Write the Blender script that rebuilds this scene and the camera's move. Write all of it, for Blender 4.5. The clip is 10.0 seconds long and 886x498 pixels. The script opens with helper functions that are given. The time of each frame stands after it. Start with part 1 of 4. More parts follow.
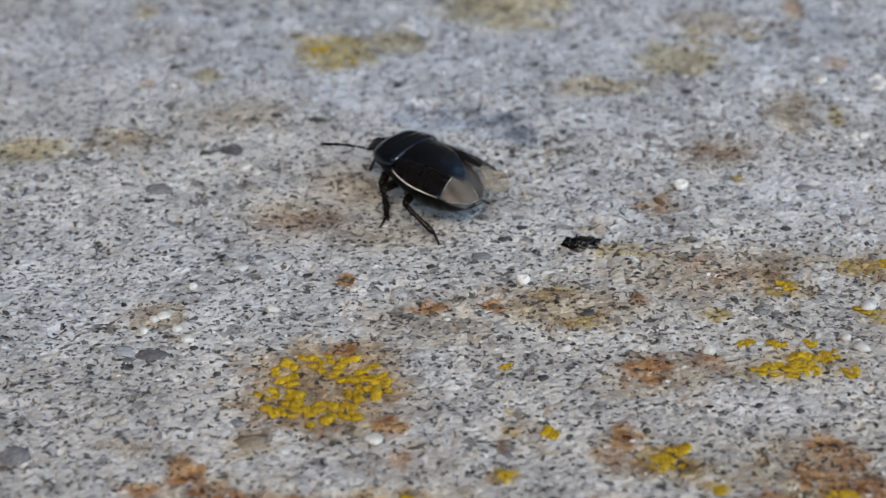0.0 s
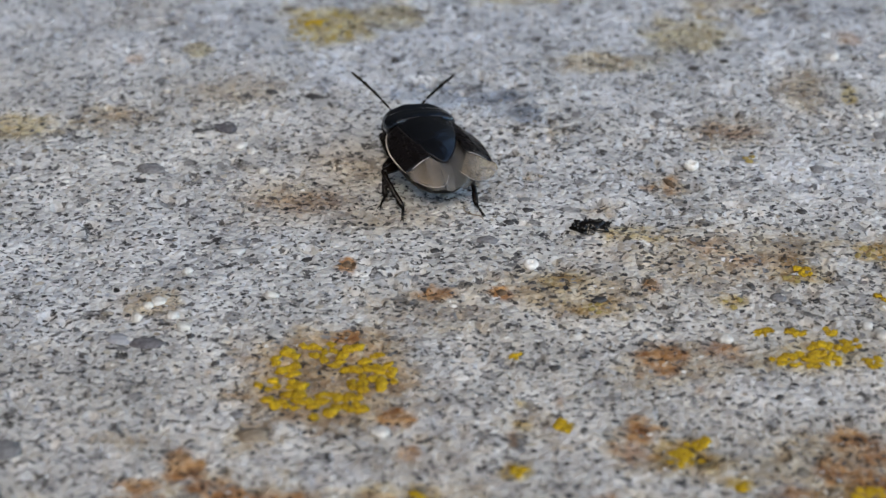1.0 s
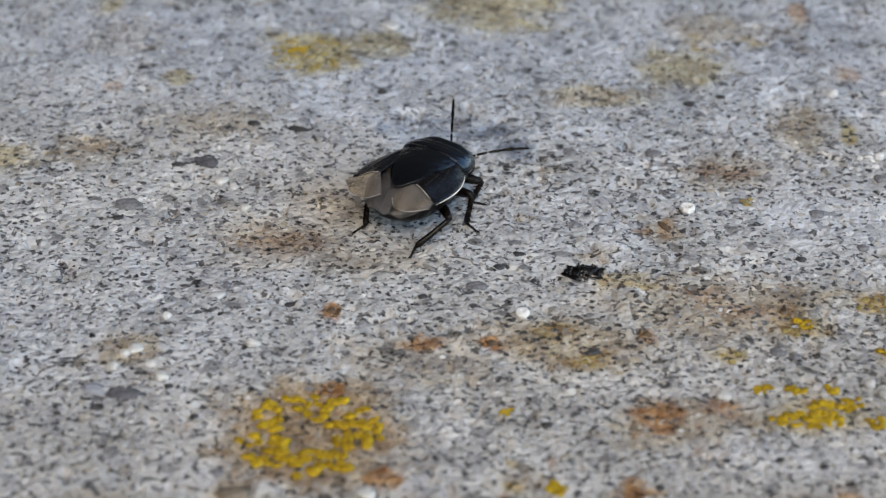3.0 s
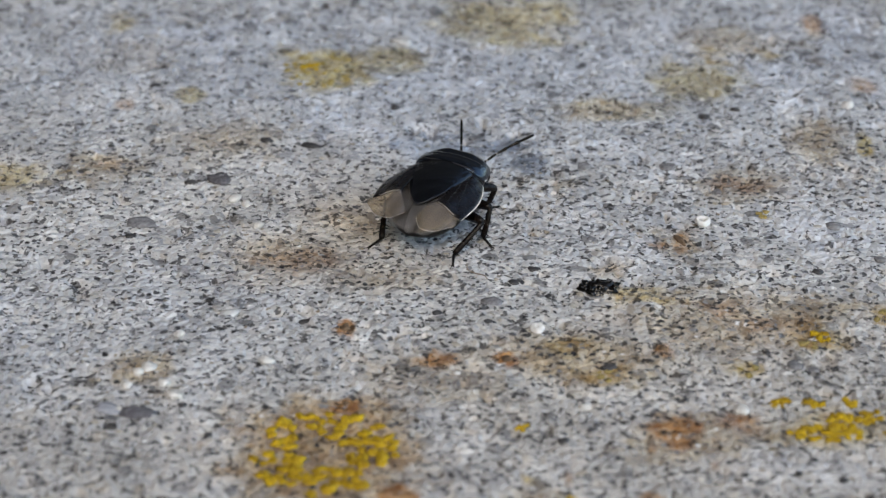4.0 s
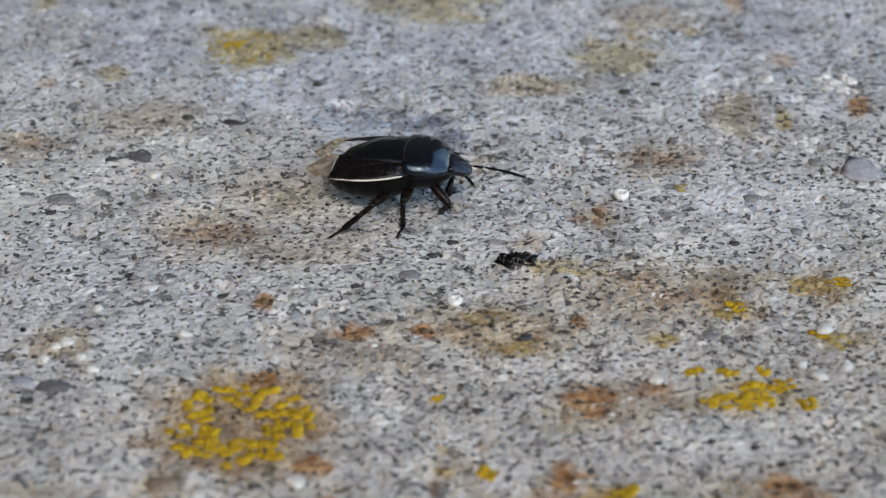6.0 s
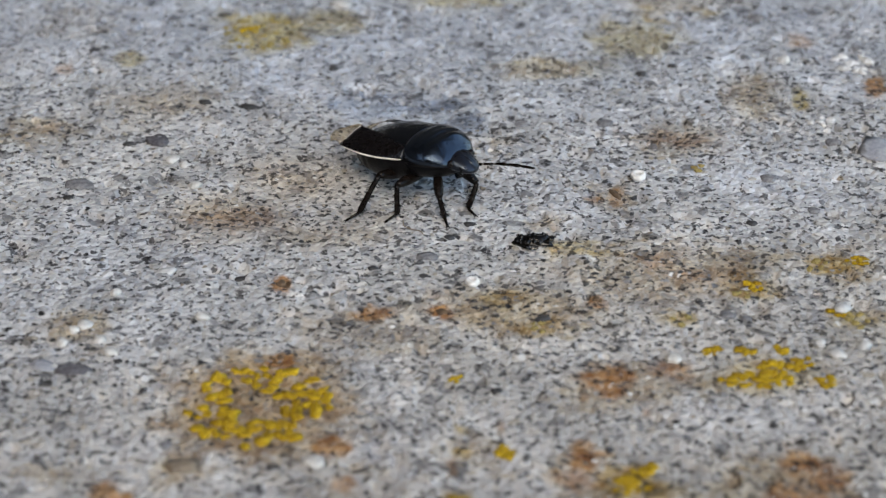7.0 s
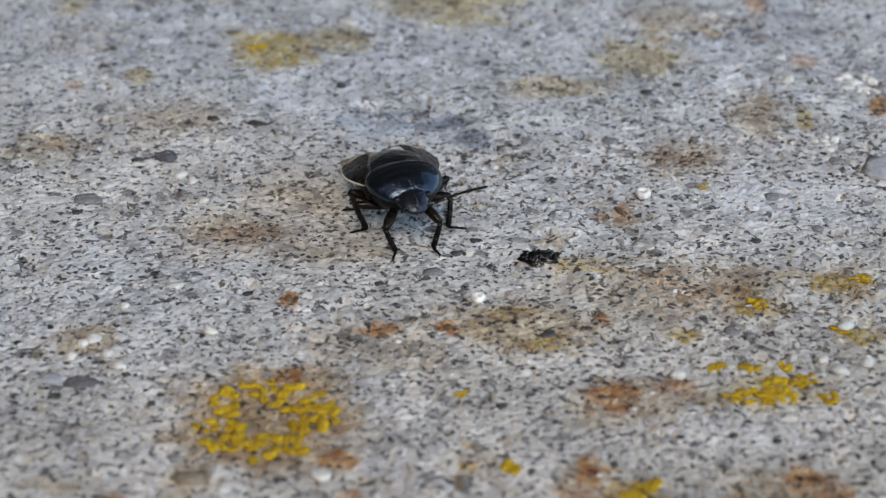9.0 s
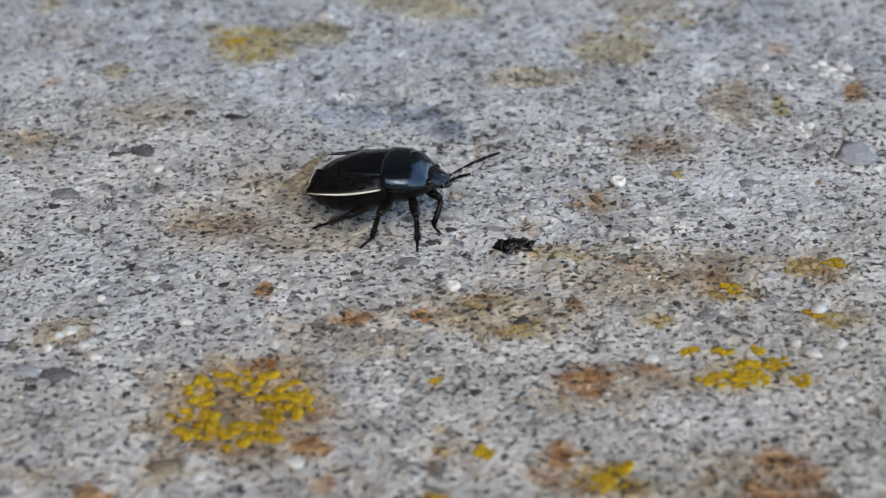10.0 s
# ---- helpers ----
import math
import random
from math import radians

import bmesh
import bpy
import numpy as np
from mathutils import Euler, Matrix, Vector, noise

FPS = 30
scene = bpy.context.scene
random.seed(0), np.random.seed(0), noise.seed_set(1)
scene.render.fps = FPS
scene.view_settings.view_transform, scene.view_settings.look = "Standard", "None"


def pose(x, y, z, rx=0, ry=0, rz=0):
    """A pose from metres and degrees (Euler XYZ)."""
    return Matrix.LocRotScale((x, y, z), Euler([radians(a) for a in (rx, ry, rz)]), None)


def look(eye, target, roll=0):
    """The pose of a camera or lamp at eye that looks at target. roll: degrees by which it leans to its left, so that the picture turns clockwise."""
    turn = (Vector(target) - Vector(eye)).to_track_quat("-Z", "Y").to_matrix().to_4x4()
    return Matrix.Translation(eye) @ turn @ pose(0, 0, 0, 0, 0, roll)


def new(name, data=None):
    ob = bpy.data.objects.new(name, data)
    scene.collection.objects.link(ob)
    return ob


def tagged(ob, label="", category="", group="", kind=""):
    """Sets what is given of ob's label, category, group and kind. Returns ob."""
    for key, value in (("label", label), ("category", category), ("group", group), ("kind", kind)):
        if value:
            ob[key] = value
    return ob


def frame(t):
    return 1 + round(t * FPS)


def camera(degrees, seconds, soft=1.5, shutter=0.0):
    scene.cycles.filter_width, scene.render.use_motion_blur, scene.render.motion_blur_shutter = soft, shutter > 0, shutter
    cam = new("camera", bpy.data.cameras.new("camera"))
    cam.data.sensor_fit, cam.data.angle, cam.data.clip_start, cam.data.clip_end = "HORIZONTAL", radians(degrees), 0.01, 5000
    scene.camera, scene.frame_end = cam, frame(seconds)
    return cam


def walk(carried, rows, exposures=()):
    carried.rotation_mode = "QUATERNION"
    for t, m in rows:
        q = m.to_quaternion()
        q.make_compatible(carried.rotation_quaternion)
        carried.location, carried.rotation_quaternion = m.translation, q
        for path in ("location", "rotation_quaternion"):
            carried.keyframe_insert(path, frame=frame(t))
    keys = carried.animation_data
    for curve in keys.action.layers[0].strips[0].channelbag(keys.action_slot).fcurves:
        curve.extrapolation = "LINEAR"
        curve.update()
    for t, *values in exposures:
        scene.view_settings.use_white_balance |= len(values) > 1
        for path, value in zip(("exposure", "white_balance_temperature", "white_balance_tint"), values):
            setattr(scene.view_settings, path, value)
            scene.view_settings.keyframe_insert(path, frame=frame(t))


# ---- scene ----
MM = 0.001

# the camera, hand-held over the slab
cam = camera(22, 10.0, soft=1.3)
cam.data.dof.use_dof = True
cam.data.dof.focus_distance = 0.1091
cam.data.dof.aperture_fstop = 67.0
walk(cam, [
    (0.0, look((0.001563, -0.101607, 0.058617), (-0.001553, -0.003632, 0.0), -0.979)),
    (0.5, look((0.000606, -0.098164, 0.057057), (-0.002100, -0.002834, 0.0), -0.737)),
    (1.0, look((-0.000428, -0.097739, 0.057219), (-0.001739, -0.005174, 0.0), -0.340)),
    (1.5, look((-0.000730, -0.096406, 0.056946), (-0.000137, -0.007929, 0.0), 0.703)),
    (2.0, look((-0.000836, -0.096304, 0.056882), (0.000579, -0.007965, 0.0), 1.225)),
    (2.5, look((-0.001753, -0.094778, 0.057346), (-0.001075, -0.004860, 0.0), 1.218)),
    (3.0, look((-0.001367, -0.093060, 0.057721), (-0.001208, -0.001172, 0.0), 0.864)),
    (3.2, look((-0.001382, -0.092336, 0.057668), (-0.001316, -0.000027, 0.0), 0.615)),
    (4.3, look((-0.000881, -0.092797, 0.057131), (-0.001626, -0.000151, 0.0), -0.032)),
    (4.5, look((-0.000366, -0.092936, 0.057062), (-0.000894, -0.000449, 0.0), -0.135)),
    (5.0, look((-0.000292, -0.093016, 0.057154), (0.000139, -0.000261, 0.0), 0.396)),
    (5.5, look((0.000226, -0.093245, 0.057081), (0.001311, -0.000902, 0.0), 0.529)),
    (5.7, look((0.000454, -0.093328, 0.057009), (0.001911, -0.001393, 0.0), 0.494)),
    (7.0, look((0.000697, -0.093802, 0.056397), (0.001123, -0.003720, 0.0), -0.347)),
    (7.5, look((0.000834, -0.093837, 0.056504), (0.001312, -0.004190, 0.0), -0.388)),
    (8.0, look((0.000899, -0.093739, 0.056287), (0.001127, -0.005156, 0.0), -0.497)),
    (8.5, look((0.000348, -0.094132, 0.056707), (0.000622, -0.004031, 0.0), -0.011)),
    (9.0, look((0.000497, -0.094557, 0.056627), (0.000841, -0.002285, 0.0), -0.117)),
    (9.5, look((0.000997, -0.094928, 0.056278), (0.000839, -0.002491, 0.0), -0.706)),
    (10.0, look((0.001814, -0.095318, 0.056195), (0.002009, -0.003277, 0.0), -0.843)),
], exposures=[(0.0, 1.755, 7420, 5), (10.0, 1.755, 7420, 5)])

# ---- sky and light ----
SUN_EL, SUN_AZ = 48.0, 178.0
world = bpy.data.worlds.new("sky")
scene.world = world
world.use_nodes = True
sky = world.node_tree.nodes.new("ShaderNodeTexSky")
sky.sky_type = "NISHITA"
sky.sun_disc = False
sky.sun_elevation = radians(SUN_EL)
sky.sun_rotation = radians(SUN_AZ)
sky.dust_density = 1.0
sky.ozone_density = 2.0
background = world.node_tree.nodes["Background"]
world.node_tree.links.new(sky.outputs[0], background.inputs[0])
background.inputs[1].default_value = 0.15
sun = new("sun", bpy.data.lights.new("sun", "SUN"))
sun.data.energy = 0.3
sun.data.angle = radians(16)
sun.data.color = (1.0, 0.86, 0.70)
az, el = radians(SUN_AZ), radians(SUN_EL)
sun.matrix_world = look((math.sin(az) * math.cos(el), math.cos(az) * math.cos(el), math.sin(el)), (0, 0, 0))

# ---- materials ----
def material(name):
    m = bpy.data.materials.new(name)
    m.use_nodes = True
    nt = m.node_tree
    return m, nt, nt.nodes["Principled BSDF"]


def node(nt, kind, **values):
    n = nt.nodes.new(kind)
    for key, value in values.items():
        if key in n.inputs:
            n.inputs[key].default_value = value
        else:
            setattr(n, key, value)
    return n


def place_coords(nt):
    return node(nt, "ShaderNodeTexCoord").outputs["Object"]


def noise_node(nt, coords, per_mm, detail=4.0, rough=0.6, distort=0.0):
    n = node(nt, "ShaderNodeTexNoise", Scale=per_mm / MM, Detail=detail, Roughness=rough, Distortion=distort)
    nt.links.new(coords, n.inputs["Vector"])
    return n


def ramp(nt, value, stops, step="LINEAR"):
    n = node(nt, "ShaderNodeValToRGB")
    n.color_ramp.interpolation = step
    while len(n.color_ramp.elements) < len(stops):
        n.color_ramp.elements.new(0.5)
    for e, (at, colour) in zip(n.color_ramp.elements, stops):
        e.position = at
        e.color = (*colour, 1.0)
    nt.links.new(value, n.inputs["Fac"])
    return n.outputs["Color"]


def mixed(nt, a, b, amount, how="MIX"):
    n = node(nt, "ShaderNodeMix", data_type="RGBA", blend_type=how)
    for value, at in ((amount, 0), (a, 6), (b, 7)):
        if isinstance(value, (int, float)):
            n.inputs[at].default_value = value
        elif isinstance(value, tuple):
            n.inputs[at].default_value = (*value, 1.0)
        else:
            nt.links.new(value, n.inputs[at])
    return n.outputs[2]


def sums(nt, how, a, b=0.0, clamp=False):
    n = node(nt, "ShaderNodeMath", operation=how, use_clamp=clamp)
    for value, at in ((a, 0), (b, 1)):
        if isinstance(value, (int, float)):
            n.inputs[at].default_value = value
        else:
            nt.links.new(value, n.inputs[at])
    return n.outputs[0]


def bump(nt, shader, height, strength, mm):
    n = node(nt, "ShaderNodeBump", Strength=strength, Distance=mm * MM)
    nt.links.new(height, n.inputs["Height"])
    nt.links.new(n.outputs[0], shader.inputs["Normal"])


GRAIN_TONES = [(0.0, (0.03, 0.028, 0.03)), (0.07, (0.10, 0.098, 0.105)), (0.15, (0.24, 0.24, 0.255)),
               (0.27, (0.37, 0.37, 0.38)), (0.50, (0.46, 0.46, 0.455)), (0.76, (0.36, 0.33, 0.285)),
               (0.84, (0.54, 0.535, 0.52)), (0.95, (0.63, 0.62, 0.60))]


CHIP_TONES = [(0.0, (0.035, 0.034, 0.036)), (0.30, (0.075, 0.074, 0.078)), (0.58, (0.15, 0.148, 0.155)), (0.76, (0.24, 0.235, 0.235)),
              (0.86, (0.26, 0.22, 0.17)), (0.91, (0.66, 0.65, 0.63))]


FILMS = (("tan", (0.61, 0.47, 0.32), (0.92, 0.80, 0.62), 1.25), ("ochre", (0.72, 0.52, 0.18), (0.86, 0.70, 0.32), 1.0),
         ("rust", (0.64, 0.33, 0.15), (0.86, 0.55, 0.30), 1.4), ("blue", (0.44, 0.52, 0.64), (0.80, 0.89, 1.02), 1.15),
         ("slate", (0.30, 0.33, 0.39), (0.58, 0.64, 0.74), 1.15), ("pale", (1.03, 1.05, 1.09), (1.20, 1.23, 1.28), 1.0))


def stain_films(nt, col, co):
    """Lays the stains and broad tints kept in the mesh's attributes over a colour, thick and thin by turns."""
    cover = noise_node(nt, co, 2.4, 6.0, 0.8)
    patchy = ramp(nt, cover.outputs["Fac"], [(0.40, (0.0, 0.0, 0.0)), (0.60, (1.0, 1.0, 1.0))])
    hue = noise_node(nt, co, 0.7, 3.0)
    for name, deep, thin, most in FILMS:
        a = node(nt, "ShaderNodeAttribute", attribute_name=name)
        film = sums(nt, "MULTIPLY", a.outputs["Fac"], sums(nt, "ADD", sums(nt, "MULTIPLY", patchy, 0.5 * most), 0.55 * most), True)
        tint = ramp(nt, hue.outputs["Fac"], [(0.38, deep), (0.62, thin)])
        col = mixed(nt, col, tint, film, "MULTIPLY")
    return col


def fleck_layer(nt, bent, co, per_mm, share, least, more, where, worn):
    """Single crisp chips of dark, grey and white stone: how far each covers, whether it is there, and its tone."""
    wide = node(nt, "ShaderNodeMapping")
    wide.inputs["Scale"].default_value = (0.72, 1.0, 1.0)
    nt.links.new(bent, wide.inputs["Vector"])
    v = node(nt, "ShaderNodeTexVoronoi", Scale=per_mm / MM)
    nt.links.new(wide.outputs[0], v.inputs["Vector"])
    own = node(nt, "ShaderNodeSeparateColor")
    nt.links.new(v.outputs["Color"], own.inputs[0])
    ragged = noise_node(nt, co, per_mm * 2.6, 2.0)
    reach = sums(nt, "ADD", sums(nt, "MULTIPLY", own.outputs[2], more), least)
    reach = sums(nt, "ADD", reach, sums(nt, "MULTIPLY", sums(nt, "SUBTRACT", ragged.outputs["Fac"], 0.5), 0.55))
    cover = sums(nt, "MULTIPLY", sums(nt, "SUBTRACT", reach, v.outputs["Distance"]), 10.0, True)
    uneven = sums(nt, "ADD", sums(nt, "MULTIPLY", sums(nt, "SUBTRACT", where, 0.5), 0.7), sums(nt, "MULTIPLY", worn, 0.42))
    present = sums(nt, "GREATER_THAN", sums(nt, "SUBTRACT", share, uneven), own.outputs[0])
    tone = ramp(nt, own.outputs[1], CHIP_TONES, "CONSTANT")
    return cover, present, tone


def concrete():
    m, nt, sh = material("weathered_concrete")
    co = place_coords(nt)
    warp = noise_node(nt, co, 1.3, 3.0)
    bent = node(nt, "ShaderNodeVectorMath", operation="MULTIPLY_ADD")
    nt.links.new(warp.outputs["Color"], bent.inputs[0])
    bent.inputs[1].default_value = (0.00045, 0.00045, 0.00045)
    nt.links.new(co, bent.inputs[2])
    grains = []
    for per_mm in (1.7, 2.9):
        v = node(nt, "ShaderNodeTexVoronoi", Scale=per_mm / MM)
        nt.links.new(bent.outputs[0], v.inputs["Vector"])
        grains.append(v)
    split = node(nt, "ShaderNodeSeparateColor")
    nt.links.new(grains[0].outputs["Color"], split.inputs[0])
    split_small = node(nt, "ShaderNodeSeparateColor")
    nt.links.new(grains[1].outputs["Color"], split_small.inputs[0])
    big = ramp(nt, split.outputs[0], GRAIN_TONES, "CONSTANT")
    small = ramp(nt, split_small.outputs[0], GRAIN_TONES, "CONSTANT")
    paste_noise = noise_node(nt, co, 0.9, 6.0, 0.7)
    paste = ramp(nt, paste_noise.outputs["Fac"], [(0.3, (0.40, 0.40, 0.405)), (0.7, (0.53, 0.525, 0.515))])
    where = noise_node(nt, co, 0.55, 3.0)
    few = sums(nt, "GREATER_THAN", split.outputs[1], 0.70)
    few_small = sums(nt, "GREATER_THAN", split_small.outputs[1], 0.60)
    col = mixed(nt, paste, small, sums(nt, "MULTIPLY", few_small, 0.42))
    col = mixed(nt, col, big, sums(nt, "MULTIPLY", few, 0.6))
    broad = noise_node(nt, co, 0.06, 3.0)
    col = mixed(nt, col, ramp(nt, broad.outputs["Fac"], [(0.35, (0.90, 0.92, 0.96)), (0.65, (1.05, 1.02, 0.96))]), 0.6, "MULTIPLY")
    fine = noise_node(nt, co, 6.0, 4.0, 0.7)
    speck = ramp(nt, fine.outputs["Fac"], [(0.3, (0.6, 0.6, 0.61)), (0.5, (1.05, 1.05, 1.05))])
    col = mixed(nt, col, speck, 0.4, "MULTIPLY")
    pale_noise = noise_node(nt, co, 0.22, 4.0, 0.65)
    pale = ramp(nt, pale_noise.outputs["Fac"], [(0.40, (0.90, 0.90, 0.90)), (0.62, (1.28, 1.29, 1.31))])
    col = mixed(nt, col, pale, 1.0, "MULTIPLY")
    col = stain_films(nt, col, co)
    worn = node(nt, "ShaderNodeAttribute", attribute_name="pale")
    for per_mm, share, least, more in ((1.4, 0.52, 0.13, 0.22), (2.2, 0.70, 0.19, 0.20), (4.0, 0.44, 0.22, 0.2)):
        chips, present, tone = fleck_layer(nt, bent.outputs[0], co, per_mm, share, least, more, where.outputs["Fac"], worn.outputs["Fac"])
        col = mixed(nt, col, tone, sums(nt, "MULTIPLY", chips, present))
    # small dark flecks where a noise runs low, denser in the tan patches
    worms = noise_node(nt, co, 2.6, 2.0, 0.55, 0.4)
    shifted = sums(nt, "ADD", worms.outputs["Fac"], sums(nt, "MULTIPLY", sums(nt, "SUBTRACT", where.outputs["Fac"], 0.5), 0.16))
    shifted = sums(nt, "ADD", shifted, sums(nt, "MULTIPLY", worn.outputs["Fac"], 0.022))
    browned = node(nt, "ShaderNodeAttribute", attribute_name="tan")
    shifted = sums(nt, "SUBTRACT", shifted, sums(nt, "MULTIPLY", browned.outputs["Fac"], 0.014))
    dark_flecks = ramp(nt, shifted, [(0.37, (0.11, 0.107, 0.11)), (0.40, (0.45, 0.45, 0.455)), (0.412, (1.0, 1.0, 1.0))])
    col = mixed(nt, col, dark_flecks, 0.88, "MULTIPLY")
    nt.links.new(col, sh.inputs["Base Color"])
    sh.inputs["Roughness"].default_value = 0.82
    sh.inputs["Specular IOR Level"].default_value = 0.3
    h = sums(nt, "ADD", sums(nt, "MULTIPLY", grains[1].outputs["Distance"], -9.0), fine.outputs["Fac"])
    bump(nt, sh, sums(nt, "ADD", h, sums(nt, "MULTIPLY", grains[0].outputs["Distance"], -6.0)), 0.35, 0.08)
    return m


def grain_material(name, tones, rough=0.75):
    m, nt, sh = material(name)
    geo = node(nt, "ShaderNodeNewGeometry")
    co = place_coords(nt)
    col = ramp(nt, geo.outputs["Random Per Island"], tones, "CONSTANT")
    n = noise_node(nt, co, 5.0, 4.0, 0.7)
    col = mixed(nt, col, ramp(nt, n.outputs["Fac"], [(0.3, (0.6, 0.6, 0.6)), (0.7, (1.15, 1.15, 1.15))]), 0.7, "MULTIPLY")
    nt.links.new(stain_films(nt, col, co), sh.inputs["Base Color"])
    sh.inputs["Roughness"].default_value = rough
    bump(nt, sh, n.outputs["Fac"], 0.5, 0.05)
    return m


def mottled(name, dark, light, per_mm=4.0, rough=0.7, relief=0.05, spec=0.4):
    m, nt, sh = material(name)
    co = place_coords(nt)
    n = noise_node(nt, co, per_mm, 5.0, 0.65)
    wide = noise_node(nt, co, per_mm * 0.25, 3.0)
    info = node(nt, "ShaderNodeObjectInfo")
    f = sums(nt, "ADD", sums(nt, "MULTIPLY", n.outputs["Fac"], 0.6), sums(nt, "MULTIPLY", wide.outputs["Fac"], 0.4))
    f = sums(nt, "ADD", f, sums(nt, "MULTIPLY", sums(nt, "SUBTRACT", info.outputs["Random"], 0.5), 0.12))
    col = ramp(nt, f, [(0.33, dark), (0.67, light)])
    nt.links.new(col, sh.inputs["Base Color"])
    sh.inputs["Roughness"].default_value = rough
    sh.inputs["Specular IOR Level"].default_value = spec
    bump(nt, sh, n.outputs["Fac"], 0.6, relief)
    return m


def chitin(name, dark, light, rough, pits=12.0, relief=0.018, gloss=0.28, wavy=3.0, sheen=(1.0, 1.0, 1.0)):
    m, nt, sh = material(name)
    co = place_coords(nt)
    v = node(nt, "ShaderNodeTexVoronoi", Scale=pits / MM)
    nt.links.new(co, v.inputs["Vector"])
    n = noise_node(nt, co, 2.0, 4.0, 0.6)
    nt.links.new(ramp(nt, n.outputs["Fac"], [(0.3, dark), (0.7, light)]), sh.inputs["Base Color"])
    r = node(nt, "ShaderNodeMapRange")
    nt.links.new(n.outputs["Fac"], r.inputs[0])
    r.inputs[3].default_value, r.inputs[4].default_value = rough - 0.08, rough + 0.1
    nt.links.new(r.outputs[0], sh.inputs["Roughness"])
    sh.inputs["Specular IOR Level"].default_value = gloss
    sh.inputs["Specular Tint"].default_value = (*sheen, 1.0)
    dots = node(nt, "ShaderNodeMapRange")
    nt.links.new(v.outputs["Distance"], dots.inputs[0])
    dots.inputs[1].default_value, dots.inputs[2].default_value = 0.1, 0.38
    bump(nt, sh, sums(nt, "ADD", dots.outputs[0], sums(nt, "MULTIPLY", n.outputs["Fac"], wavy)), 0.45, relief)
    return m


def membrane_material(name, colour, clear, tint, glow):
    m, nt, sh = material(name)
    co = place_coords(nt)
    n = noise_node(nt, co, 1.5, 3.0)
    nt.links.new(ramp(nt, n.outputs["Fac"], [(0.36, tuple(c * 0.4 for c in colour)), (0.64, colour)]), sh.inputs["Base Color"])
    sh.inputs["Roughness"].default_value = 0.22
    sh.inputs["Specular IOR Level"].default_value = 1.0
    creases = node(nt, "ShaderNodeTexWave", Scale=0.35 / MM, Distortion=6.0, Detail=2.0)
    creases.bands_direction = "Y"
    nt.links.new(co, creases.inputs["Vector"])
    bump(nt, sh, sums(nt, "ADD", creases.outputs["Fac"], n.outputs["Fac"]), 0.35, 0.08)
    out = nt.nodes["Material Output"]
    see = node(nt, "ShaderNodeBsdfTransparent", Color=tint)
    through_light = node(nt, "ShaderNodeBsdfTranslucent", Color=(*glow, 1.0))
    a, b = node(nt, "ShaderNodeMixShader", Fac=0.45), node(nt, "ShaderNodeMixShader", Fac=clear)
    nt.links.new(sh.outputs[0], a.inputs[1])
    nt.links.new(through_light.outputs[0], a.inputs[2])
    nt.links.new(a.outputs[0], b.inputs[1])
    nt.links.new(see.outputs[0], b.inputs[2])
    thin = node(nt, "ShaderNodeMapRange")
    nt.links.new(sums(nt, "ADD", sums(nt, "MULTIPLY", creases.outputs["Fac"], 0.5), sums(nt, "MULTIPLY", n.outputs["Fac"], 0.5)), thin.inputs[0])
    thin.inputs[1].default_value, thin.inputs[2].default_value = 0.25, 0.7
    thin.inputs[3].default_value, thin.inputs[4].default_value = clear - 0.11, clear + 0.08
    nt.links.new(thin.outputs[0], b.inputs[0])
    nt.links.new(b.outputs[0], out.inputs["Surface"])
    return m


CONCRETE = concrete()
# for the added sky blockers out of view
BLOCKER_DARK = mottled("dark_light_blocker", (0.03, 0.026, 0.022), (0.06, 0.052, 0.045), 0.01, 0.8, 1.0)
SAND_TONES = [(0.0, (0.06, 0.058, 0.06)), (0.06, (0.20, 0.20, 0.21)), (0.16, (0.34, 0.34, 0.35)), (0.38, (0.45, 0.45, 0.45)),
              (0.62, (0.40, 0.37, 0.32)), (0.72, (0.52, 0.515, 0.50)), (0.93, (0.60, 0.59, 0.57))]
GRAINS = grain_material("sand_grains", SAND_TONES)
YELLOW = mottled("yellow_lichen", (0.20, 0.105, 0.010), (0.62, 0.42, 0.022), 3.0, 0.85, 0.1, 0.2)
DULL_YELLOW = mottled("ochre_lichen", (0.25, 0.19, 0.075), (0.42, 0.33, 0.12), 4.0, 0.9, 0.08, 0.2)
RUST = mottled("rusty_grain", (0.07, 0.045, 0.028), (0.17, 0.108, 0.062), 4.0, 0.8, 0.1)
WHITE = mottled("white_lime", (0.40, 0.39, 0.37), (0.72, 0.71, 0.68), 4.0, 0.75, 0.1)
CHALK = mottled("chalk_white_lichen", (0.60, 0.59, 0.57), (0.86, 0.85, 0.83), 3.0, 0.85, 0.1, 0.2)
GREY = mottled("grey_stone", (0.10, 0.097, 0.102), (0.27, 0.265, 0.272), 5.0, 0.8, 0.14)
PALE_GREY = mottled("pale_blue_grey_stone", (0.24, 0.245, 0.27), (0.40, 0.41, 0.44), 4.0, 0.8, 0.1)
SLATE = mottled("slate_stone", (0.055, 0.052, 0.058), (0.16, 0.152, 0.165), 5.0, 0.8, 0.14)
LIGHT = mottled("light_stone", (0.36, 0.36, 0.36), (0.62, 0.615, 0.60), 3.0, 0.75, 0.06)
BROWN = mottled("brown_stone", (0.16, 0.12, 0.085), (0.34, 0.28, 0.21), 3.0, 0.75, 0.06)
DARK = mottled("dark_stone", (0.018, 0.018, 0.02), (0.06, 0.058, 0.06), 4.0, 0.6)
HUSK = chitin("dry_black_husk", (0.0015, 0.0015, 0.0015), (0.006, 0.005, 0.0045), 0.22, 4.0, 0.05, 0.45)
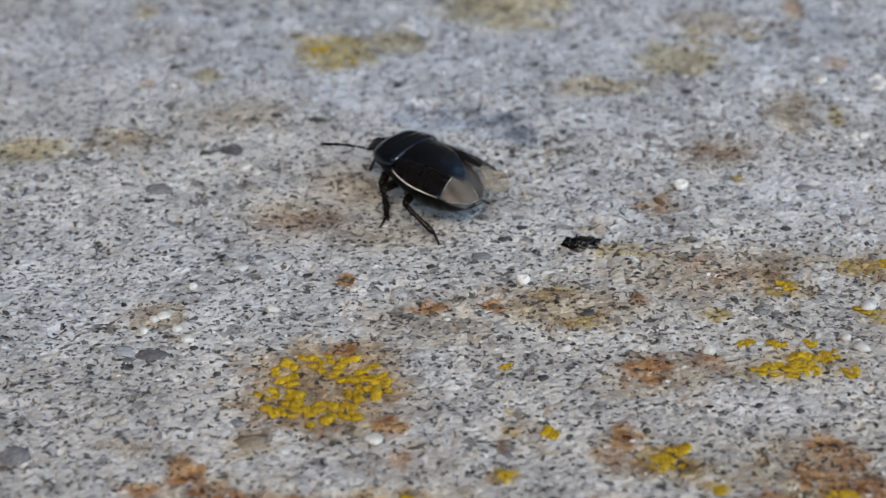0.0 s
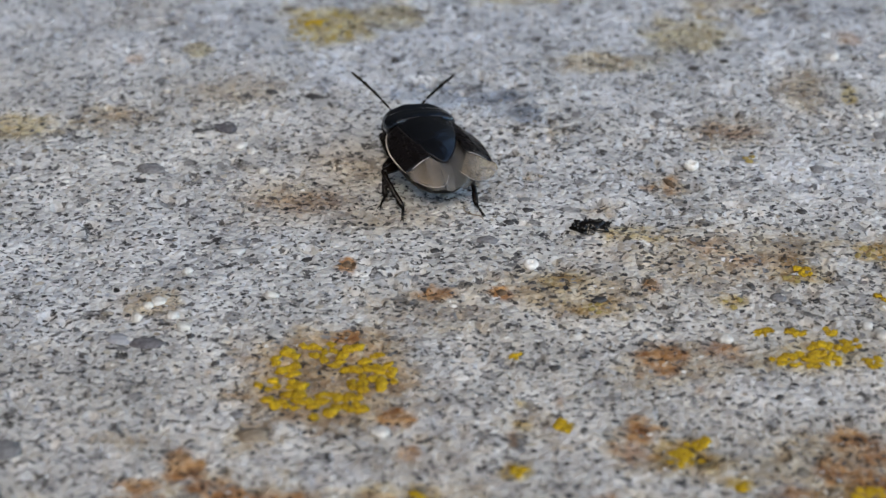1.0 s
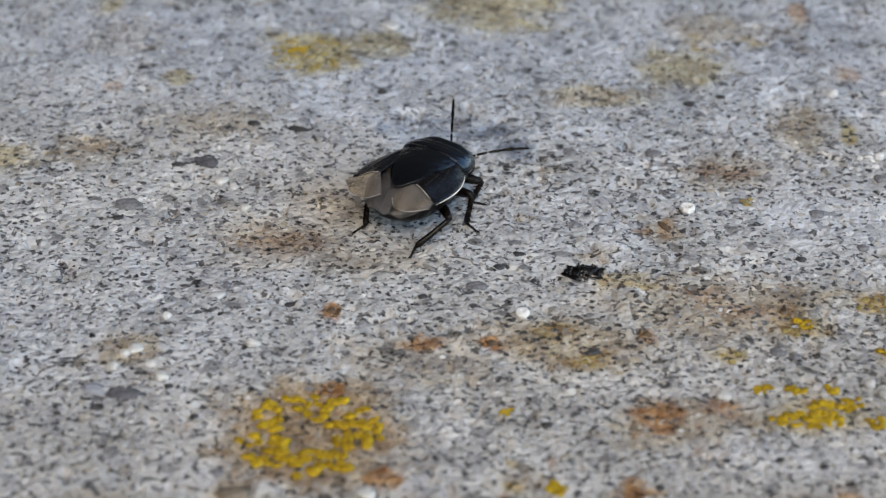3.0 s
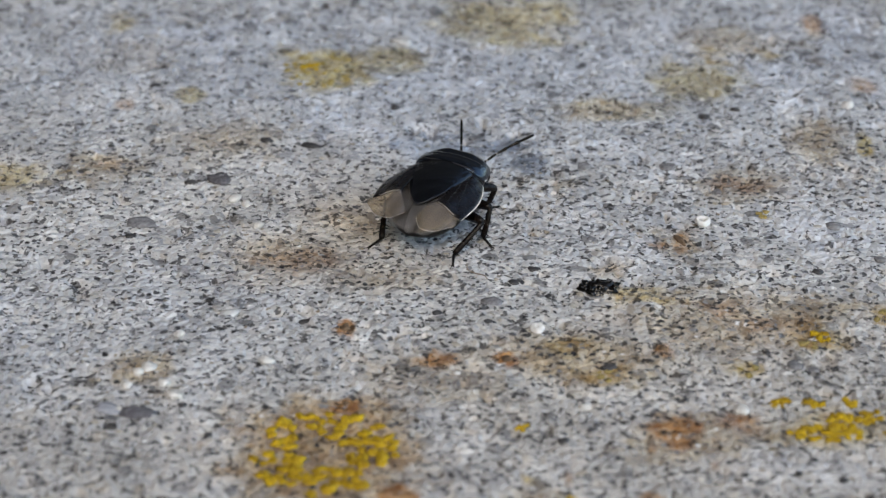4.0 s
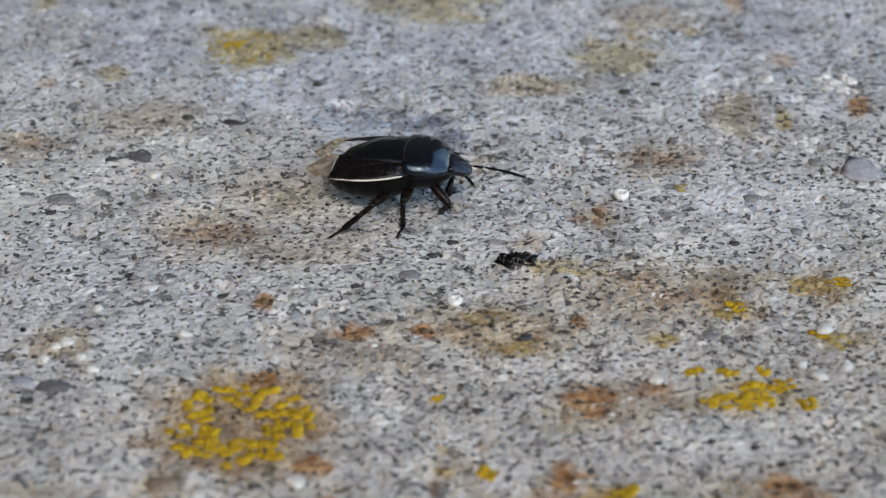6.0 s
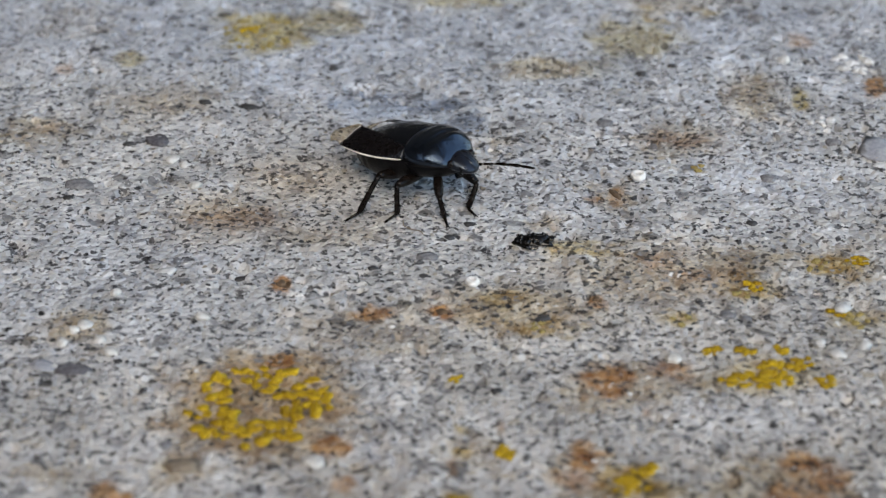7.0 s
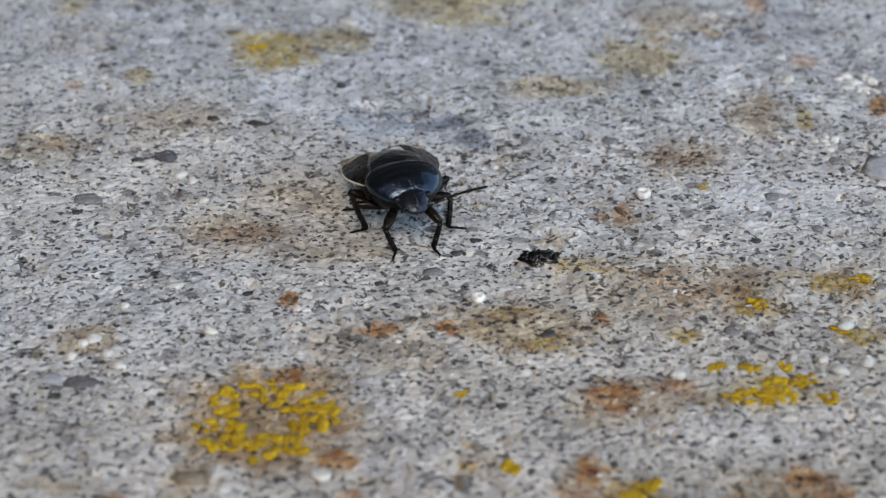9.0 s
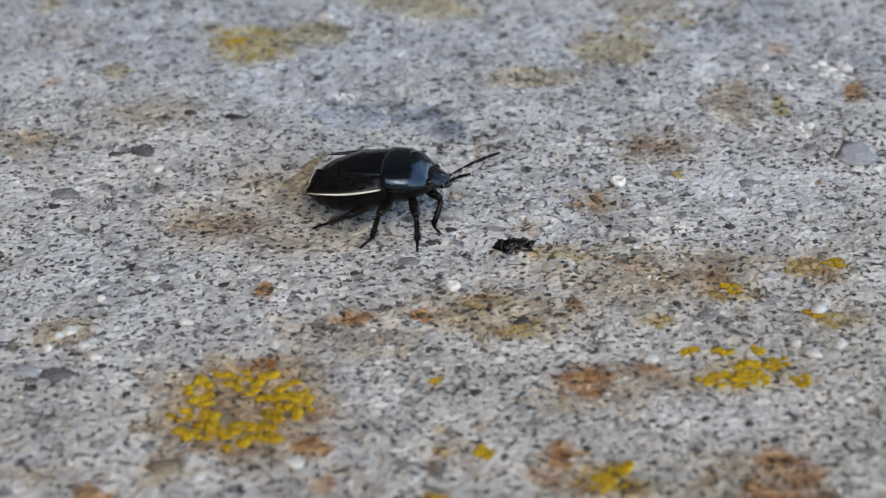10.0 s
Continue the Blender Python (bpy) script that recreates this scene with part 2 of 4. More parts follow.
BLACK = chitin("black_shell", (0.004, 0.004, 0.005), (0.008, 0.007, 0.007), 0.32, 12.0, 0.014, 0.10)
SHIELD = chitin("blue_black_shell", (0.003, 0.004, 0.006), (0.006, 0.007, 0.010), 0.17, 7.0, 0.018, 0.8, 7.0, (0.56, 0.75, 1.0))
BACK = chitin("black_back_plate", (0.003, 0.0035, 0.005), (0.006, 0.0065, 0.008), 0.2, 7.0, 0.02, 0.4, 7.0, (0.66, 0.80, 1.0))
FACE = chitin("dull_blue_black_shell", (0.004, 0.004, 0.005), (0.010, 0.010, 0.013), 0.28, 7.0, 0.03, 0.55, 4.0, (0.66, 0.80, 1.0))
CORIUM = chitin("dark_brown_wing_leather", (0.005, 0.004, 0.004), (0.007, 0.0055, 0.006), 0.27, 8.0, 0.022, 0.22, 6.0, (0.75, 0.85, 1.0))
RIM = chitin("grey_brown_shell_edge", (0.012, 0.011, 0.012), (0.03, 0.028, 0.03), 0.4, 12.0, 0.01, 0.2)
LEG = chitin("black_leg_shell", (0.003, 0.0022, 0.002), (0.009, 0.0062, 0.005), 0.24, 8.0, 0.02, 0.16)
PALE = mottled("ivory_edge", (0.55, 0.50, 0.44), (0.75, 0.71, 0.65), 5.0, 0.45)
MEMBRANE = membrane_material("smoky_wing_membrane", (0.39, 0.365, 0.385), 0.71, (1.0, 0.93, 0.80, 1.0), (0.74, 0.64, 0.50))
HIND = membrane_material("clear_hind_wing", (0.28, 0.28, 0.30), 0.66, (0.94, 0.93, 0.91, 1.0), (0.5, 0.48, 0.46))
FOLD = mottled("milky_wing_fold", (0.23, 0.21, 0.20), (0.40, 0.37, 0.345), 5.0, 0.4)
EYE = chitin("dark_eye", (0.005, 0.004, 0.004), (0.010, 0.006, 0.006), 0.12, 30.0, 0.01)

# ---- helpers for shapes ----
def part(name, bm, mat, parent=None, label=""):
    me = bpy.data.meshes.new(name)
    bm.to_mesh(me)
    bm.free()
    me.materials.append(mat)
    for p in me.polygons:
        p.use_smooth = True
    ob = new(name, me)
    if parent:
        ob.parent = parent
    if label:
        ob["label"] = label
    return ob


def hashed(ix, iy, seed):
    h = (ix.astype(np.int64) * 374761393 + iy.astype(np.int64) * 668265263 + seed * 1442695041) & 0x7FFFFFFF
    h = ((h ^ (h >> 13)) * 1274126177) & 0x7FFFFFFF
    return ((h ^ (h >> 16)) & 0xFFFF) / 65535.0


def value_noise(x, y, size, seed):
    """Smooth noise from 0 to 1 with lumps of about that size."""
    u, v = x / size, y / size
    iu, iv = np.floor(u), np.floor(v)
    fu, fv = u - iu, v - iv
    fu, fv = fu * fu * (3 - 2 * fu), fv * fv * (3 - 2 * fv)
    a, b = hashed(iu, iv, seed), hashed(iu + 1, iv, seed)
    c, d = hashed(iu, iv + 1, seed), hashed(iu + 1, iv + 1, seed)
    return (a * (1 - fu) + b * fu) * (1 - fv) + (c * (1 - fu) + d * fu) * fv


def cell_bumps(x, y, size, seed):
    """Rounded grains: their height over the joints, each with a lift of its own."""
    iu, iv = np.floor(x / size), np.floor(y / size)
    first, second, lift = np.full(x.shape, 9.0), np.full(x.shape, 9.0), np.zeros(x.shape)
    for du in (-1, 0, 1):
        for dv in (-1, 0, 1):
            cu, cv = iu + du, iv + dv
            d = np.hypot(x / size - cu - 0.15 - 0.7 * hashed(cu, cv, seed), y / size - cv - 0.15 - 0.7 * hashed(cu, cv, seed + 1))
            near = d < first
            second = np.where(near, first, np.minimum(second, d))
            lift = np.where(near, hashed(cu, cv, seed + 2), lift)
            first = np.minimum(first, d)
    return np.clip((second - first) * 2.2, 0, 1) ** 0.6 * (0.35 + 0.65 * lift)


def ground_height(x, y):
    """The slab's relief in millimetres over places in millimetres."""
    x, y = np.asarray(x, float), np.asarray(y, float)
    near = np.exp(-(np.maximum(0, np.hypot(x, y) - 45) / 60) ** 2)
    z = 0.22 * (value_noise(x, y, 7.0, 3) - 0.5) + 0.14 * (value_noise(x, y, 2.3, 4) - 0.5)
    z = z + 0.07 * (cell_bumps(x, y, 0.75, 11) - 0.5) + 0.03 * (cell_bumps(x, y, 0.38, 21) - 0.5)
    pit = value_noise(x, y, 0.9, 31) * 0.6 + value_noise(x, y, 0.45, 32) * 0.4
    return (z - 0.24 * np.clip((0.27 - pit) / 0.09, 0, 1)) * near


def patches(x, y, spots, grow=1.0):
    """How far places are covered by ragged patches (x, y, half width, half depth, strength, softness)."""
    ragged = 0.5 * value_noise(x, y, 1.6, 51) + 0.4 * value_noise(x, y, 0.75, 52) + 0.35 * value_noise(x, y, 3.2, 53) + 0.3 * value_noise(x, y, 0.35, 54) - 0.775
    out = np.zeros(x.shape)
    for cx, cy, rx, ry, *more in spots:
        d = np.hypot((x - cx) / (rx * grow), (y - cy) / (ry * grow))
        out = np.maximum(out, np.clip((1.3 + (0.7 if len(more) > 1 else 1.7) * ragged - d) / (more[1] if len(more) > 1 else 0.75), 0, 1) * (more[0] if more else 1.0))
    return out


# ---- the slab ----
RUST_SPOTS = [(-12.4, -22.4, 0.8, 0.9), (-14.1, -23.7, 0.9, 0.5, 0.8), (-11.7, -23.8, 0.5, 0.4, 0.8), (-12.6, -25.5, 2.7, 1.0),
              (-9.7, -25.1, 2.0, 1.3), (-7.7, -24.5, 1.4, 0.7, 0.8), (-9.8, -26.7, 2.9, 1.0), (-5.5, -25.5, 2.5, 1.0, 0.65), (-2.4, -25.9, 2.0, 0.8, 0.45), (-3.6, -18.9, 0.6, 0.6, 0.9),
              (6.5, -19.8, 0.9, 1.3), (6.3, -21.0, 0.9, 0.7, 0.6), (1.4, -20.4, 0.3, 0.5, 0.7), (8.4, -14.0, 1.6, 1.2, 0.9),
              (10.4, -13.6, 1.0, 0.8, 0.8), (15.4, -19.9, 0.5, 0.7, 0.9), (14.6, -22.4, 0.6, 0.7, 0.8), (15.9, -22.9, 1.2, 1.0, 0.6)]
RUST_MORE = [(12.7, -24.1, 1.4, 0.7, 0.7), (16.6, -21.4, 0.9, 1.0, 0.7), (17.2, -23.3, 0.9, 0.9, 0.9), (5.0, -24.7, 0.6, 0.4, 0.6),
             (3.4, -17.8, 0.4, 0.7, 0.6), (9.5, -16.7, 0.3, 0.5, 0.5), (-3.0, -21.5, 0.5, 0.5, 0.6), (14.0, -6.0, 0.8, 1.0, 0.25),
             (10.9, -4.9, 1.0, 0.7, 0.35), (12.4, -6.3, 1.1, 0.8, 0.35), (-2.2, -9.1, 0.8, 0.6, 0.8)]
RUST_DOTS = [(-18.9, 8.4, 0.6, 0.8, 0.25), (-18.9, 15.0, 0.5, 0.7, 0.5), (1.0, -9.2, 0.5, 0.6), (-6.3, -6.6, 0.4, 0.7), (-6.0, -12.5, 0.4, 0.5),
             (8.0, -8.2, 0.45, 0.5), (18.9, 25.0, 0.5, 0.9, 0.7), (13.4, 6.6, 0.9, 0.6, 0.4), (12.2, 7.0, 0.6, 0.6, 0.4), (9.5, 1.4, 0.4, 0.9, 0.55),
             (8.2, 0.9, 0.7, 0.5, 0.6), (-8.4, -0.9, 1.9, 1.1, 0.3), (10.3, -13.9, 1.9, 0.8, 0.5), (-7.0, -15.9, 3.5, 3.3, 0.26, 0.5), (24.0, 12.2, 0.7, 1.3), (20.6, 17.3, 0.9, 0.8, 0.5)]
# the rows at (0, -24) and (14, -15) warm the near slab broadly
TAN_SPOTS = [(10.6, -6.3, 5.2, 2.8, 0.72, 0.7), (13.7, -5.6, 3.6, 2.8, 0.85), (4.6, -9.0, 3.8, 2.2, 1.0, 0.7), (-9.4, -0.3, 3.4, 2.5, 0.75, 1.0), (-6.4, 2.9, 3.3, 2.8, 0.65, 1.0),
             (-4.6, -2.4, 3.5, 1.3, 0.5, 0.7), (9.0, -14.2, 2.6, 1.5, 0.8, 0.7), (15.2, -22.6, 2.8, 2.0, 0.8, 0.7),
             (-6.9, -15.9, 4.1, 3.9, 0.95, 0.5), (0.0, -24.0, 30.0, 12.0, 0.34, 0.8), (14.0, -15.0, 14.0, 12.0, 0.3, 0.8), (-4.6, -17.7, 2.9, 2.0, 0.6), (-3.2, -21.7, 4.6, 2.3, 0.55), (-9.6, -20.6, 1.5, 1.3, 0.9),
             (-8.4, -24.7, 6.8, 2.2, 0.9), (-2.0, -24.6, 4.5, 1.4, 0.8), (2.6, -19.2, 2.1, 2.4, 0.7), (6.4, -20.0, 1.9, 2.2, 0.8)]
TAN_MORE = [(8.6, -21.5, 2.1, 1.5, 0.8), (8.9, -15.0, 3.5, 2.1, 0.8), (14.5, -22.6, 3.7, 2.6, 0.9), (13.9, -14.5, 3.4, 2.2, 0.7), (-15.0, -20.5, 1.4, 0.9, 0.7),
            (8.1, -24.9, 4.1, 1.1, 0.6), (1.7, -16.8, 2.2, 1.2, 0.35), (-1.9, -10.3, 3.4, 2.2, 0.6), (-10.3, -2.4, 3.2, 1.1, 0.4), (6.2, -1.1, 1.3, 1.0, 0.8),
            (17.4, 10.8, 1.2, 2.7, 0.8), (-19.3, 8.4, 1.9, 1.8, 0.55), (19.7, -5.4, 1.9, 1.7, 0.8)]
TAN_FAR = [(6.2, 14.5, 2.4, 1.1, 0.5), (4.2, 6.6, 0.9, 0.7, 0.6), (-19.4, 20.7, 2.0, 2.2, 0.4), (-14.9, -10.4, 1.9, 1.6, 1.0), (9.1, 1.3, 1.4, 1.5, 0.8), (13.3, 6.9, 2.8, 1.5, 0.6), (14.4, 22.3, 3.5, 2.1, 0.8), (-12.8, 10.5, 3.5, 2.1, 0.7),
           (3.0, -12.5, 6.0, 2.0, 0.3), (12.0, -18.0, 6.0, 2.0, 0.25), (-4.0, -1.5, 3.0, 1.2, 0.3)]
OCHRE_SPOTS = [(8.6, 14.4, 1.8, 1.2, 0.5), (-24.0, 6.9, 2.4, 1.4, 0.8), (-19.5, 8.5, 1.3, 0.9, 0.3), (-8.7, 19.0, 2.2, 2.6), (-4.8, 20.3, 1.7, 1.5, 0.8), (2.0, 25.4, 3.6, 2.7, 0.8), (6.8, 14.7, 2.5, 1.4, 0.5), (12.1, 18.1, 2.0, 2.7, 0.8),
               (5.6, -10.2, 1.5, 0.9, 0.9), (11.6, -10.0, 0.7, 0.7, 0.9), (19.9, 10.3, 0.4, 1.1), (16.0, 21.2, 0.9, 1.1, 0.8), (-15.6, 15.8, 0.6, 0.9, 0.8),
               (-20.4, 24.3, 0.8, 1.3, 0.8), (7.7, -3.9, 1.7, 0.8, 0.8), (15.0, -7.2, 0.8, 1.1, 0.8), (1.5, -22.7, 0.6, 0.6), (19.1, -5.4, 1.2, 0.8)]
OCHRE_MORE = [(4.4, -7.9, 1.2, 1.0, 0.75), (-4.3, -24.6, 0.9, 0.9, 0.6), (-2.5, -24.4, 0.6, 0.7), (-1.6, -25.7, 1.1, 0.7, 0.9), (1.7, -17.8, 0.35, 0.6, 0.9),
              (1.9, -19.4, 0.35, 0.4, 0.9), (8.6, -21.3, 1.3, 1.0), (10.6, -23.5, 0.6, 0.5), (15.9, -24.0, 1.0, 1.1), (17.1, -25.1, 0.9, 0.9),
              (14.3, -24.4, 1.4, 0.7, 0.6), (0.0, -25.5, 0.6, 0.7, 0.8), (-7.0, -15.8, 3.0, 2.9, 0.4, 0.5), (14.6, -14.3, 2.6, 1.5, 0.6, 0.6), (15.2, -7.4, 1.2, 1.0, 0.6, 0.6), (19.4, -9.8, 1.3, 0.8, 0.7, 0.6)]
# the first row is a broad tint: the far slab bluer and darker
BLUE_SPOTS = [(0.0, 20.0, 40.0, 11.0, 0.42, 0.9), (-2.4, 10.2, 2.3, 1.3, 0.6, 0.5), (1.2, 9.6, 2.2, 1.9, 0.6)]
SLATE_SPOTS = [(0.5, 10.4, 1.7, 0.9, 0.9, 0.6), (2.5, 8.6, 0.9, 1.2, 0.75), (-1.6, 11.6, 2.4, 0.35, 0.9), (-4.5, 10.5, 0.3, 0.9, 0.8)]
# the widest rows lighten the far slab and the near left broadly
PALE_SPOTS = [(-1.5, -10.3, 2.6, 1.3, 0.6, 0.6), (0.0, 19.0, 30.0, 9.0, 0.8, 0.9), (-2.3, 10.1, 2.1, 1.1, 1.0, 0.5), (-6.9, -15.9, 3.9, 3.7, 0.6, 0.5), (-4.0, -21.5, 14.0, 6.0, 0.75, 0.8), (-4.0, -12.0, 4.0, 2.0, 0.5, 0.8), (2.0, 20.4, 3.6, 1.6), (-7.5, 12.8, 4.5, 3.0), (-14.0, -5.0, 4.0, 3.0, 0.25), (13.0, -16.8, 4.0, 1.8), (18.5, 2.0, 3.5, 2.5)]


STAINS_AND_TINTS = {"rust": RUST_SPOTS + RUST_MORE + RUST_DOTS, "tan": TAN_SPOTS + TAN_MORE + TAN_FAR, "ochre": OCHRE_SPOTS + OCHRE_MORE,
          "blue": BLUE_SPOTS, "slate": SLATE_SPOTS, "pale": PALE_SPOTS}


def stretched(low, high, step, reach):
    """Even steps from low to high, then ever longer ones out to the reach on both sides."""
    inner = np.arange(low, high + step / 2, step)
    out, d = [], step
    total = 0.0
    while total < reach:
        d *= 1.35
        total += d
        out.append(total)
    out = np.array(out)
    return np.concatenate([low - out[::-1], inner, inner[-1] + out])


def build_ground():
    xs, ys = stretched(-31, 31, 0.115, 40000.0), stretched(-27, 32, 0.115, 40000.0)
    x, y = np.meshgrid(xs, ys)
    z = ground_height(x, y)
    nx, ny = len(xs), len(ys)
    me = bpy.data.meshes.new("ground")
    me.vertices.add(nx * ny)
    me.vertices.foreach_set("co", (np.stack([x, y, z], -1) * MM).astype(np.float32).ravel())
    i = np.arange(nx * ny).reshape(ny, nx)
    quads = np.stack([i[:-1, :-1], i[:-1, 1:], i[1:, 1:], i[1:, :-1]], -1).reshape(-1, 4)
    me.loops.add(quads.size)
    me.loops.foreach_set("vertex_index", quads.astype(np.int32).ravel())
    me.polygons.add(len(quads))
    me.polygons.foreach_set("loop_start", (np.arange(len(quads)) * 4).astype(np.int32))
    me.polygons.foreach_set("use_smooth", np.ones(len(quads), bool))
    me.update(calc_edges=True)
    for name, spots in STAINS_AND_TINTS.items():
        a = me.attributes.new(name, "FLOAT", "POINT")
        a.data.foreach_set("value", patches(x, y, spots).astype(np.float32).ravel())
    me.materials.append(CONCRETE)
    return tagged(new("ground", me), "weathered grey concrete slab with lichen stains and exposed sand", "ground", kind="structure")


build_ground()


def plain_block(name, lo, hi, mat, label, category):
    bm = bmesh.new()
    bmesh.ops.create_cube(bm, size=1.0)
    for v in bm.verts:
        v.co = Vector([a if c < 0 else b for a, b, c in zip(lo, hi, v.co)])
    bmesh.ops.bevel(bm, geom=bm.edges[:], offset=0.01, segments=2, affect="EDGES")
    ob = part(name, bm, mat)
    for p in ob.data.polygons:
        p.use_smooth = False
    return tagged(ob, label, category, kind="structure")


# unseen dark panels, added to block skylight and darken the shell's reflections
plain_block("wall_north", (-0.95, 0.45, -0.2), (0.35, 0.6, 1.1), BLOCKER_DARK, "unseen dark panel added to block the sky to the north", "wall")
plain_block("wall_west", (-0.95, -0.745, -0.2), (-0.8, 0.445, 1.1), BLOCKER_DARK, "unseen dark panel added to block the sky to the west", "wall")
plain_block("wall_south", (-0.95, -0.9, -0.2), (0.35, -0.75, 0.55), BLOCKER_DARK, "unseen dark panel added to block the low sky to the south", "wall")
plain_block("porch_roof", (-0.95, -0.5, 1.105), (0.75, 0.6, 1.18), BLOCKER_DARK, "unseen dark panel added overhead to block the sky", "roof")


def sphere_shape(subdiv):
    bm = bmesh.new()
    bmesh.ops.create_icosphere(bm, subdivisions=subdiv, radius=1.0)
    v = np.array([p.co[:] for p in bm.verts])
    f = np.array([[p.index for p in q.verts] for q in bm.faces])
    bm.free()
    return v, f


def build_grains(count):
    """Sand grains of the worn surface, sunk into the slab."""
    rng = np.random.default_rng(5)
    v, f = sphere_shape(1)
    px, py = rng.uniform(-27, 29, count), rng.uniform(-25.5, 29, count)
    size = 0.07 + 0.17 * rng.random(count) ** 2.5
    turn = rng.uniform(0, math.pi, count)
    shape = np.stack([rng.uniform(0.8, 1.5, count), rng.uniform(0.55, 0.95, count), rng.uniform(0.2, 0.42, count)], -1)
    lumps = 1 + 0.22 * (rng.random((count, len(v), 1)) - 0.5)
    p = v[None] * lumps * shape[:, None] * size[:, None, None]
    c, s = np.cos(turn)[:, None], np.sin(turn)[:, None]
    q = np.stack([p[..., 0] * c - p[..., 1] * s, p[..., 0] * s + p[..., 1] * c, p[..., 2]], -1)
    q += np.stack([px, py, ground_height(px, py) + size * shape[:, 2] * rng.uniform(-0.75, 0.1, count)], -1)[:, None]
    faces = (f[None] + (np.arange(count) * len(v))[:, None, None]).reshape(-1, 3)
    me = bpy.data.meshes.new("sand_grains")
    me.from_pydata((q.reshape(-1, 3) * MM).tolist(), [], faces.tolist())
    for name, spots in STAINS_AND_TINTS.items():
        a = me.attributes.new(name, "FLOAT", "POINT")
        a.data.foreach_set("value", np.repeat(patches(px, py, spots), len(v)).astype(np.float32))
    me.materials.append(GRAINS)
    return tagged(new("sand_grains", me), "fine grey, white and dark sand grains in the concrete surface", "sand", kind="stuff")


build_grains(9000)


def stone_chips(count):
    """Angular bits of aggregate that show singly in the slab's face, pieces of the ground."""
    rng = random.Random(12)
    shapes = []
    for k in range(10):
        bm = bmesh.new()
        for n in range(13):
            v = Vector((rng.gauss(0, 1), rng.gauss(0, 1), rng.gauss(0, 1))).normalized()
            bm.verts.new(Vector((v.x, v.y * 0.72, v.z * 0.5)) * MM)
        hull = bmesh.ops.convex_hull(bm, input=bm.verts[:])
        loose = [v for v in bm.verts if not v.link_faces]
        bmesh.ops.delete(bm, geom=loose, context="VERTS")
        for mat in (GREY, LIGHT, BROWN, DARK, WHITE):
            me = bpy.data.meshes.new("stone_chip")
            bm.to_mesh(me)
            me.materials.append(mat)
            shapes.append(me)
        bm.free()
    base = bpy.data.objects["ground"]
    for k in range(count):
        x, y = rng.uniform(-22, 24), rng.uniform(-22, 24)
        size = 0.10 + 0.16 * rng.random() ** 2.5
        kind = rng.choices(range(5), (0.24, 0.40, 0.17, 0.13, 0.06))[0]
        if kind in (1, 4) and float(patches(np.array([x]), np.array([y]), STAINS_AND_TINTS["rust"] + STAINS_AND_TINTS["tan"])[0]) > 0.3:
            kind = 2
        ob = new("stone_chip", shapes[rng.randrange(10) * 5 + kind])
        ob.parent = base
        ob.matrix_basis = pose(x * MM, y * MM, (float(ground_height(x, y)) - 0.22 * size) * MM, rng.uniform(-12, 12), rng.uniform(-12, 12), rng.uniform(0, 360)) \
            @ Matrix.Diagonal((size, size * rng.uniform(0.6, 1.0), size * 0.8, 1))


stone_chips(290)

# ---- the bug: x ahead, y to its left, z up, in millimetres over the slab ----
def loft(bm, sections, around=28, power=2.2):
    """A closed skin over sections (x, half width, middle height, rise, drop)."""
    rings = []
    for x, w, z, up, down in sections:
        ring = []
        for k in range(around):
            a = 2 * math.pi * k / around
            c, s = math.cos(a), math.sin(a)
            y = w * math.copysign(abs(c) ** (2 / power), c)
            h = (up if s > 0 else down) * math.copysign(abs(s) ** (2 / power), s)
            ring.append(bm.verts.new((x * MM, y * MM, (z + h) * MM)))
        rings.append(ring)
    for a, b in zip(rings, rings[1:]):
        for k in range(around):
            n = (k + 1) % around
            bm.faces.new((a[k], a[n], b[n], b[k]))
    bm.faces.new(rings[0][::-1])
    bm.faces.new(rings[-1])
    bmesh.ops.recalc_face_normals(bm, faces=bm.faces)
    return bm


def smooth_sections(rows, steps=5):
    """More sections between the given ones, on a smooth curve."""
    rows = np.array(rows, float)
    out = []
    for i in range(len(rows) - 1):
        p0, p1, p2, p3 = rows[max(i - 1, 0)], rows[i], rows[i + 1], rows[min(i + 2, len(rows) - 1)]
        for k in range(steps):
            t = k / steps
            out.append(0.5 * (2 * p1 + (p2 - p0) * t + (2 * p0 - 5 * p1 + 4 * p2 - p3) * t * t + (3 * p1 - p0 - 3 * p2 + p3) * t ** 3))
    return out + [rows[-1]]


def tube(bm, points, radii, around=10):
    """A round rod through points, closed at both ends."""
    points = [Vector(p) for p in points]
    rings, side = [], None
    for i, p in enumerate(points):
        ahead = (points[min(i + 1, len(points) - 1)] - points[max(i - 1, 0)]).normalized()
        side = ahead.orthogonal().normalized() if side is None else (side - ahead * side.dot(ahead)).normalized()
        other = ahead.cross(side)
        rings.append([bm.verts.new((p + (side * math.cos(a) + other * math.sin(a)) * radii[i]) * MM)
                      for a in [2 * math.pi * k / around for k in range(around)]])
    for a, b in zip(rings, rings[1:]):
        for k in range(around):
            n = (k + 1) % around
            bm.faces.new((a[k], a[n], b[n], b[k]))
    bm.faces.new(rings[0][::-1])
    bm.faces.new(rings[-1])
    return bm


